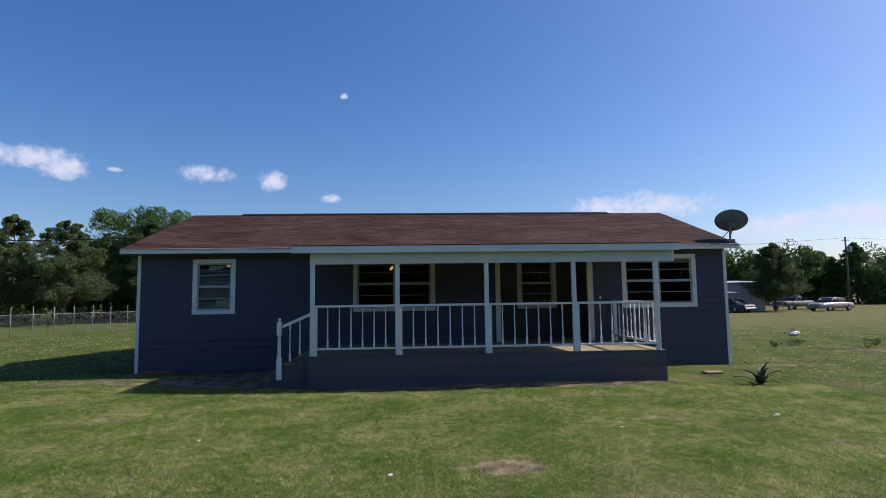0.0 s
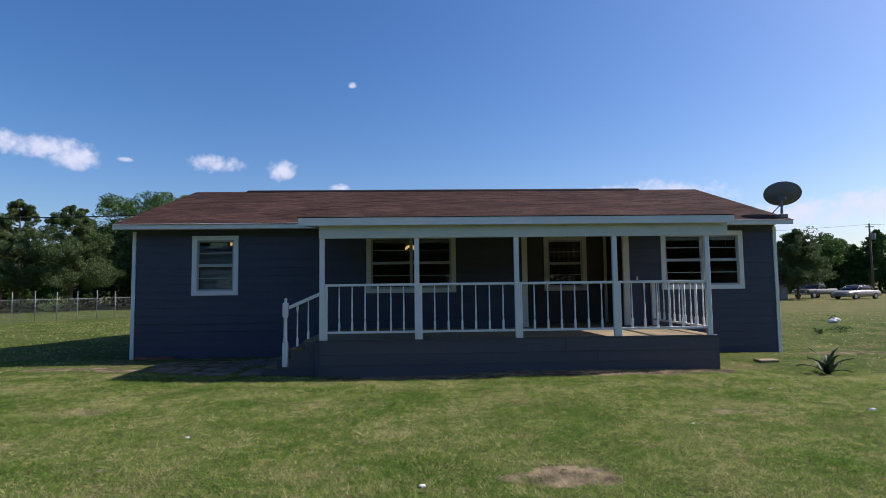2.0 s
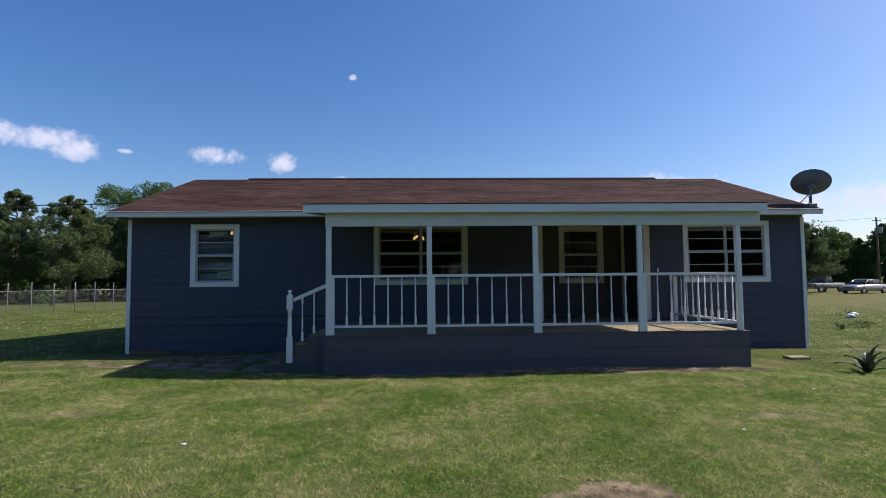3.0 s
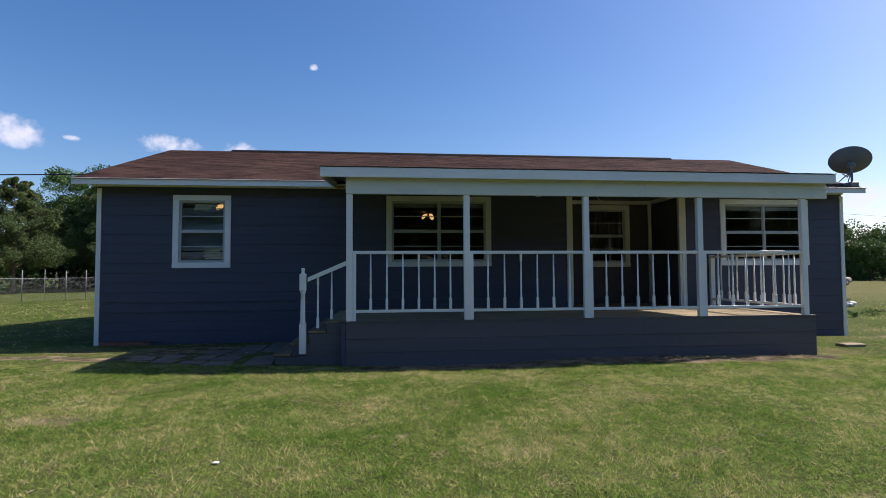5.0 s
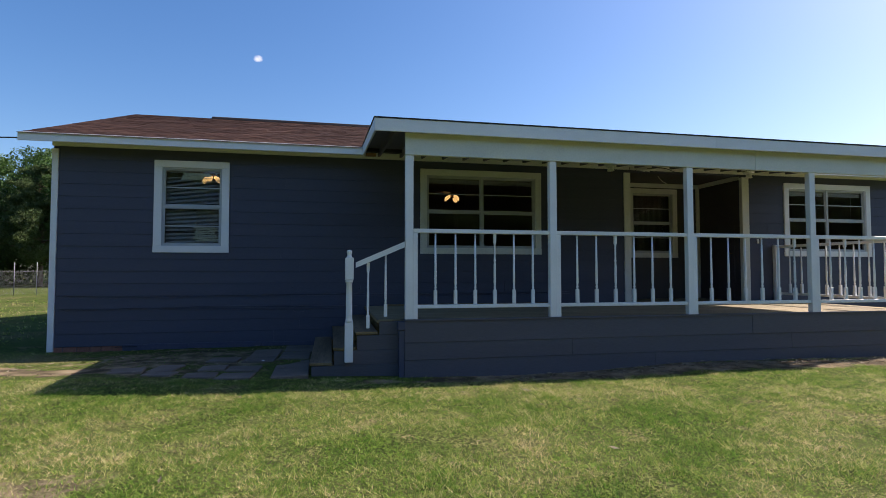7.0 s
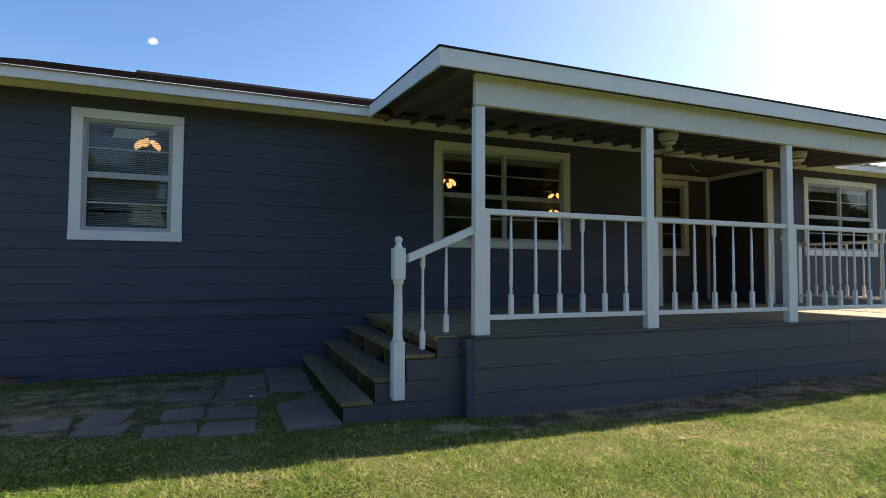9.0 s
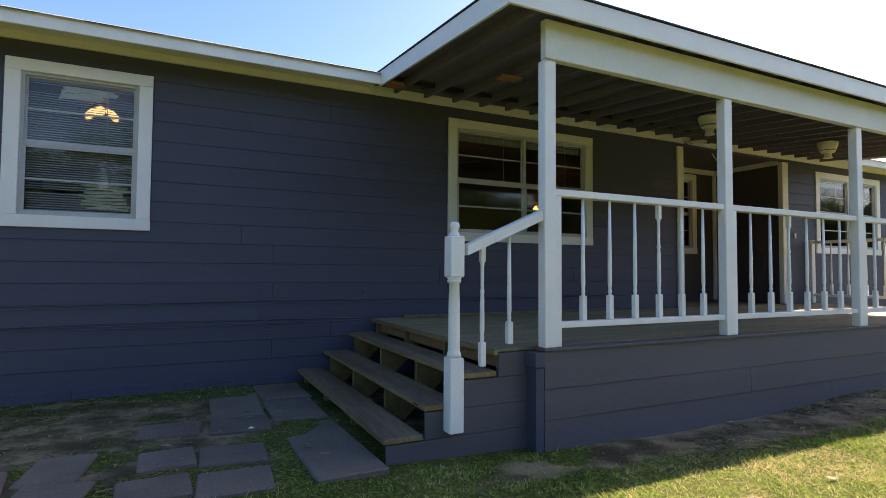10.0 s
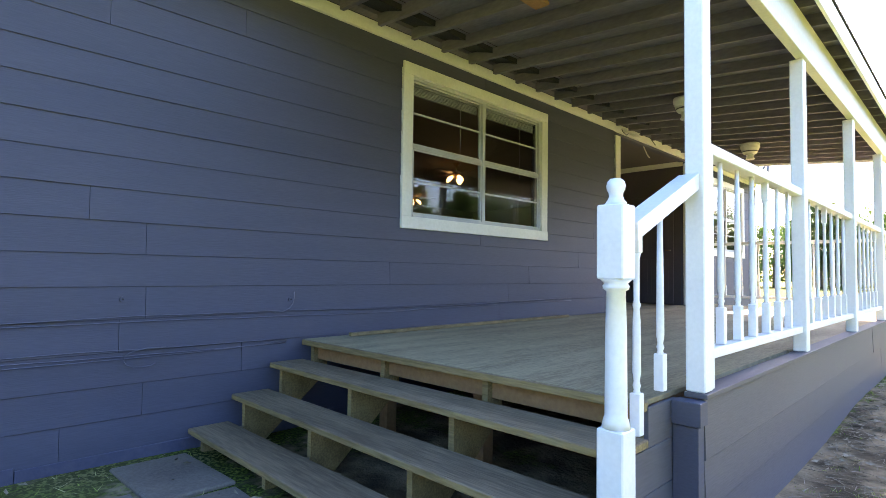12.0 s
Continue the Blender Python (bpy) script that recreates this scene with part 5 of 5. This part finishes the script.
def sedan(name, paint, label):
    ob = thing(name, 0, 0, 0, label, "car")
    part("body", car_body([(-2.65, 0.42, 0.72, 0.86), (-2.55, 0.3, 0.84, 0.95), (-1.6, 0.26, 0.95, 1), (0.0, 0.26, 0.95, 1), (1.1, 0.26, 0.93, 1), (2.2, 0.28, 0.84, 0.97), (2.55, 0.32, 0.74, 0.9), (2.65, 0.42, 0.62, 0.82)], 1.9), paint, ob)
    part("cabin", car_body([(-1.75, 0.88, 0.94, 0.9), (-1.05, 0.88, 1.38, 0.84), (-0.6, 0.88, 1.44, 0.84), (0.35, 0.88, 1.42, 0.84), (1.25, 0.88, 0.94, 0.9)], 1.86), CARGLASS, ob)
    part("roof_panel", car_body([(-1.1, 1.36, 1.41, 0.72), (-0.6, 1.40, 1.465, 0.75), (0.3, 1.39, 1.45, 0.75), (0.45, 1.36, 1.41, 0.72)], 1.86), paint, ob)
    for x in (-1.15, -0.35, 0.45):
        for s in (-1, 1):
            part("pillar", tube(bmesh.new(), [(x - (0.3 if x < -1 else 0), s * 0.86, 0.93), (x, s * 0.68, 1.40)] if x < 0.4 else [(1.2, s * 0.84, 0.94), (0.4, s * 0.66, 1.40)], 0.035, 5), paint, ob)
    for s in (-1, 1):
        part("headlight", B((2.58, 2.67, s * 0.62 - 0.16, s * 0.62 + 0.16, 0.55, 0.68), bev=0.02), LAMPGLASS, ob)
        part("tail_light", B((-2.67, -2.58, s * 0.66 - 0.16, s * 0.66 + 0.16, 0.58, 0.74), bev=0.02), TAILRED, ob)
    part("bumper", B((2.6, 2.74, -0.85, 0.85, 0.34, 0.5), bev=0.04), paint, ob)
    part("bumper", B((-2.74, -2.6, -0.85, 0.85, 0.36, 0.52), bev=0.04), paint, ob)
    wheels(ob, (-1.6, 1.55), 0.86, 0.33)
    return ob


def pickup():
    ob = thing("pickup_truck", 0, 0, 0, "old faded grey-green pickup truck parked in the field", "truck")
    part("body", car_body([(-2.6, 0.45, 1.02, 0.96), (-2.5, 0.42, 1.05, 1), (0.3, 0.42, 1.05, 1), (2.2, 0.42, 1.06, 1), (2.6, 0.45, 0.95, 0.95)], 1.95), GREYGREEN, ob)
    part("cab", car_body([(-0.75, 1.0, 1.1, 0.92), (-0.55, 1.0, 1.68, 0.82), (0.35, 1.0, 1.7, 0.82), (0.95, 1.0, 1.1, 0.9)], 1.9), CARGLASS, ob)
    part("cab_roof", car_body([(-0.6, 1.64, 1.70, 0.72), (0.35, 1.66, 1.74, 0.74), (0.45, 1.62, 1.68, 0.7)], 1.9), GREYGREEN, ob)
    part("bumper", B((2.6, 2.75, -0.9, 0.9, 0.42, 0.58), bev=0.03), TIN, ob)
    for s in (-1, 1):
        part("headlight", B((2.56, 2.63, s * 0.7 - 0.12, s * 0.7 + 0.12, 0.7, 0.88), bev=0.02), LAMPGLASS, ob)
        part("mirror", B((0.8, 0.95, s * 1.05 - 0.08, s * 1.05 + 0.08, 1.1, 1.3), bev=0.02), GREYGREEN, ob)
    wheels(ob, (-1.7, 1.6), 0.88, 0.37)
    return ob


silver = sedan("sedan_car", SILVER, "silver four-door sedan parked in the field")
silver.matrix_world = pose(44.9, 56.4, -0.02, 0, 0, 199)
dark = sedan("sedan_car", DARKCAR, "dark car parked under the shed awning")
dark.matrix_world = pose(33.6, 56.6, -0.02, 0, 0, 110)
truck = pickup()
truck.matrix_world = pose(44.3, 61.5, -0.02, 0, 0, 200)


def shed():
    ob = thing("metal_shed", 36, 61, 0, "grey corrugated metal shed with a lean-to awning", "shed")
    x0, x1, y0, y1, h = 32.2, 39.2, 58.6, 64.0, 3.1
    bm = bmesh.new()
    pts, x, k = [], x0, 0
    while x <= x1:
        pts.append((x, y0 + (0.03 if k % 2 else 0.0)))
        x += 0.11
        k += 1
    prism(bm, pts + [(x1, y0 + 0.12), (x0, y0 + 0.12)], "z", -0.05, h)
    part("front_wall", bm, TIN, ob)
    part("side_wall", B((x0, x0 + 0.1, y0 + 0.13, y1, -0.05, h), (x1 - 0.1, x1, y0 + 0.13, y1, -0.05, h), (x0 + 0.11, x1 - 0.11, y1 - 0.1, y1, -0.05, h)), TIN, ob)
    part("roof", slab(bmesh.new(), (x0 - 0.3, y0 - 0.35, h + 0.08), (x1 + 0.3, y0 - 0.35, h + 0.08), (x1 + 0.3, y1 + 0.3, h + 0.42), (x0 - 0.3, y1 + 0.3, h + 0.42), 0.06), TIN, ob)
    part("awning", slab(bmesh.new(), (31.0, y0 - 3.0, 2.05), (34.6, y0 - 3.0, 2.05), (34.6, y0 - 0.02, 2.45), (31.0, y0 - 0.02, 2.45), 0.04), GALV, ob, "pale sheet-metal awning")
    for x in (31.1, 34.5):
        part("awning_post", tube(bmesh.new(), [(x, y0 - 2.9, -0.1), (x, y0 - 2.9, 2.04)], 0.04, 6), GALV, ob)
    part("doorway", B((32.5, 33.7, y0 - 0.02, y0 - 0.004, 0, 2.1)), BROWN, ob, "dark shed doorway")


shed()


def pole_and_lines():
    ob = thing("utility_pole", 61, 73, 0, "tall dark wooden utility pole with a transformer", "pole")
    part("pole", tube(bmesh.new(), [(61, 73, -0.2), (61, 73, 9.7)], 0.15, 8, 0.10), BARK, ob)
    part("crossarm", B((60.4, 61.6, 72.9, 73.0, 9.2, 9.3)), BARK, ob)
    part("transformer", lathe(bmesh.new(), [(0.2, 7.5), (0.24, 7.55), (0.24, 8.3), (0.2, 8.35)], 61.35, 72.8, 10), GALV, ob)

    def sag(a, b, drop, n=14):
        a, b = Vector(a), Vector(b)
        return [tuple(a.lerp(b, i / n) - Vector((0, 0, drop * 4 * (i / n) * (1 - i / n)))) for i in range(n + 1)]

    single("power_line", tube(bmesh.new(), sag((61, 73, 9.6), (160, 95, 11), 0.8), 0.02, 4), BLACKWIRE, "black overhead power line", "power line", "power lines")
    single("power_line", tube(bmesh.new(), sag((61, 73, 9.6), (8, 84, 9.6), 0.8), 0.02, 4), BLACKWIRE, "black overhead power line", "power line", "power lines")
    single("service_cable", tube(bmesh.new(), sag((-48, 21.5, 7.5), (-7.9, 19.6, 4.35), 1.1), 0.016, 5), BLACKWIRE, "black service cable strung to the house gable", "cable")
    p = thing("utility_pole", -48, 21.5, 0, "wooden utility pole carrying the house's service cable", "pole")
    part("pole", tube(bmesh.new(), [(-48, 21.5, -0.2), (-48, 21.5, 7.7)], 0.15, 8, 0.11), BARK, p)


pole_and_lines()

ROADGREY = mat("pale_asphalt", (0.16, 0.16, 0.155), (0.22, 0.215, 0.21), 0.9, 1, 20, 0.2)
single("road", slab(bmesh.new(), (20, 93, 0.03), (260, 107, 0.03), (260, 113, 0.03), (20, 99, 0.03), 0.06), ROADGREY, "pale asphalt road beyond the field", "road", kind="structure")

# ---- grass and litter ----
def grass():
    m = bpy.data.materials.new("grass_blades")
    m.use_nodes = True
    n, l = m.node_tree.nodes, m.node_tree.links
    p = n["Principled BSDF"]
    p.inputs["Roughness"].default_value, p.inputs["Specular IOR Level"].default_value = 0.7, 0.1
    geo = n.new("ShaderNodeNewGeometry")
    nz = n.new("ShaderNodeTexNoise")
    nz.inputs["Scale"].default_value, nz.inputs["Detail"].default_value = 0.8, 5
    l.new(geo.outputs["Position"], nz.inputs["Vector"])
    ad = n.new("ShaderNodeMath")
    ad.operation = "MULTIPLY_ADD"
    ad.inputs[1].default_value, ad.inputs[2].default_value = 0.26, -0.13
    l.new(geo.outputs["Random Per Island"], ad.inputs[0])
    nt = n.new("ShaderNodeTexNoise")
    nt.inputs["Scale"].default_value, nt.inputs["Detail"].default_value = 6.5, 6
    l.new(geo.outputs["Position"], nt.inputs["Vector"])
    mx = n.new("ShaderNodeMix")
    mx.inputs[0].default_value = 0.5
    l.new(nz.outputs["Fac"], mx.inputs[2])
    l.new(nt.outputs["Fac"], mx.inputs[3])
    sm = n.new("ShaderNodeMath")
    l.new(mx.outputs[0], sm.inputs[0])
    l.new(ad.outputs[0], sm.inputs[1])
    rp = n.new("ShaderNodeValToRGB")
    rp.color_ramp.elements[0].position, rp.color_ramp.elements[0].color = 0.39, (0.105, 0.225, 0.030, 1)
    rp.color_ramp.elements[1].position, rp.color_ramp.elements[1].color = 0.66, (0.68, 0.55, 0.31, 1)
    e = rp.color_ramp.elements.new(0.52)
    e.color = (0.31, 0.38, 0.085, 1)
    l.new(sm.outputs[0], rp.inputs[0])
    l.new(rp.outputs[0], p.inputs["Base Color"])
    leafy(m, 0.5)
    rng = np.random.default_rng(3)

    def field(count, x0, x1, y0, y1, lo, hi, width, skip, thin=0.35):
        xs, ys = rng.uniform(x0, x1, count), rng.uniform(y0, y1, count)
        zs = np.array([height(a, b) for a, b in zip(xs, ys)])
        keep = np.array([not skip(a, b) and rng.random() > 0.7 * bare(a, b) + (0.45 if b > 12.45 and a > -2.6 else 0.0) and noise.noise(Vector((a * 2.6, b * 2.6, 11))) + 0.6 * noise.noise(Vector((a * 7, b * 7, 5))) > rng.uniform(-1.0, thin) for a, b in zip(xs, ys)])
        xs, ys, zs = xs[keep], ys[keep], zs[keep]
        k = len(xs)
        t = rng.uniform(0, 2 * math.pi, k)
        tuft = np.array([noise.noise(Vector((a * 2.1, b * 2.1, 21))) + 0.5 * noise.noise(Vector((a * 5.5, b * 5.5, 31))) for a, b in zip(xs, ys)])
        hgt = rng.uniform(lo, hi, k) * np.clip(1.0 + 1.3 * tuft, 0.45, 1.9)
        hgt = np.where(ys > 12.45, hgt * 0.6, hgt)
        lean = rng.uniform(0.6, 2.4, k) * hgt
        la = rng.uniform(0, 2 * math.pi, k)
        w = width * rng.uniform(0.6, 1.3, k)
        a = np.stack([xs - np.cos(t) * w, ys - np.sin(t) * w, zs - 0.005], 1)
        b = np.stack([xs + np.cos(t) * w, ys + np.sin(t) * w, zs - 0.005], 1)
        c = np.stack([xs + np.cos(la) * lean, ys + np.sin(la) * lean, zs + hgt], 1)
        v = np.stack([a, b, c], 1).reshape(-1, 3)
        return v

    def tufts(count, blades, x0, x1, y0, y1, lo, hi, width, skip):
        """Denser clumps that stand above the mown lawn, their blades bent outwards."""
        roots = [(a, b) for a, b in zip(rng.uniform(x0, x1, count), rng.uniform(y0, y1, count)) if not skip(a, b) and rng.random() > bare(a, b) and noise.noise(Vector((a * 0.9, b * 0.9, 41))) > rng.uniform(-0.6, 0.5)]
        base = np.repeat(np.array([(a, b, height(a, b)) for a, b in roots]), blades, 0)
        size = np.repeat(rng.uniform(0.6, 1.3, len(roots)), blades)
        k = len(base)
        t = rng.uniform(0, 2 * math.pi, k)
        out = np.stack([np.cos(t), np.sin(t), np.zeros(k)], 1)
        side = np.stack([-np.sin(t), np.cos(t), np.zeros(k)], 1) * (width * rng.uniform(0.6, 1.2, k))[:, None]
        hgt = rng.uniform(lo, hi, k) * size
        foot = base + out * (rng.uniform(0.0, 0.03, k) * size)[:, None] - np.array([0, 0, 0.004])
        tip = foot + out * (hgt * rng.uniform(0.3, 1.3, k))[:, None] + np.stack([np.zeros(k), np.zeros(k), hgt], 1)
        return np.stack([foot - side, foot + side, tip], 1).reshape(-1, 3)

    def taken(x, y):
        return y > 13.2 and (-3.65 < x < 6.35 or y > 16.2) or (y > 13.3 and -7.2 < x < -3.6 and rng.random() < 0.74)

    v = np.concatenate([tufts(42000, 9, -9, 9.5, 4.6, 13.2, 0.010, 0.026, 0.0040, taken), tufts(9000, 9, -22, 22, 8, 34, 0.03, 0.07, 0.010, lambda x, y: -9 < x < 9.7 and 4 < y < 25.5),
                        field(720000, -9, 9.5, 4.6, 13.3, 0.010, 0.036, 0.0030, taken), field(40000, -10, 12, 13.0, 16.2, 0.012, 0.04, 0.004, taken),
                        field(700, -2.4, 6.4, 12.95, 13.2, 0.03, 0.08, 0.004, lambda x, y: False, 0.9), field(9000, -14, 16, 4.0, 20, 0.02, 0.045, 0.0045, taken), field(36000, -26, 26, 5, 34, 0.03, 0.08, 0.010, lambda x, y: (-9 < x < 9.7 and y < 25.5 and y > 4))])
    f = np.arange(len(v)).reshape(-1, 3)
    tagged(new("grass", raw("grass", v.tolist(), f.tolist(), m)), "short patchy lawn grass, green and straw-coloured", "grass", kind="stuff")


grass()


def litter():
    rng = np.random.default_rng(17)
    dry = mat("dry_leaf_litter", (0.13, 0.10, 0.06), (0.29, 0.24, 0.165), 0.85, 8, 60, 0, 0.5, island=True)
    v, f = [], []
    spots = [(rng.uniform(-9, 9), rng.uniform(5, 13)) for _ in range(170)] + [(rng.uniform(-0.6, 6), 13.2 - abs(rng.normal(0, 0.25))) for _ in range(420)] + [(rng.uniform(-7.5, -3.7), rng.uniform(13.6, 16.2)) for _ in range(140)]
    for x, y in spots:
        t, s = rng.uniform(0, 6.28), rng.uniform(0.008, 0.03)
        z = height(x, y) + rng.uniform(0.012, 0.03)
        k = len(v)
        for q in range(4):
            r = s * (1.8 if q % 2 == 0 else 0.5)
            v.append((x + r * math.cos(t + q * 1.57), y + r * math.sin(t + q * 1.57), z + rng.uniform(-0.01, 0.012)))
        f.append((k, k + 1, k + 2, k + 3))
    for x0, x1, y0, y1, count in ((-1.5, 6.2, 12.6, 13.2, 1100), (-6.8, -3.7, 13.4, 16.2, 120), (-3.6, -2.9, 13.5, 16.1, 60)):
        for _ in range(count):
            x, y, t, ln = rng.uniform(x0, x1), rng.uniform(y0, y1), rng.uniform(0, 6.28), rng.uniform(0.02, 0.075)
            z, k, w = height(x, y) + rng.uniform(0.004, 0.02), len(v), 0.0018
            c, q = math.cos(t), math.sin(t)
            v.extend([(x - c * ln - q * w, y - q * ln + c * w, z), (x - c * ln + q * w, y - q * ln - c * w, z), (x + c * ln + q * w, y + q * ln - c * w, z + rng.uniform(-0.004, 0.012)), (x + c * ln - q * w, y + q * ln + c * w, z + 0.004)])
            f.append((k, k + 1, k + 2, k + 3))
    tagged(new("leaf_litter", raw("leaf_litter", v, f, dry)), "dry leaves and straw scattered on the ground", "litter", kind="stuff")
    for x, y, s in ((3.35, 8.6, 0.025), (-0.2, 6.6, 0.035), (6.3, 9.2, 0.05), (-4.35, 14.45, 0.03), (-3.1, 8.4, 0.03), (5.9, 10.9, 0.025)):
        z = height(x, y) + 0.015
        bm = bmesh.new()
        bmesh.ops.create_icosphere(bm, subdivisions=1, radius=s)
        for vt in bm.verts:
            vt.co = (x + vt.co.x * rng.uniform(0.7, 1.4), y + vt.co.y * rng.uniform(0.5, 1.0), z + vt.co.z * rng.uniform(0.2, 0.6))
        single("paper_scrap", bm, WHITE, "crumpled pale paper scrap lying in the grass", "litter", "paper scraps")


litter()
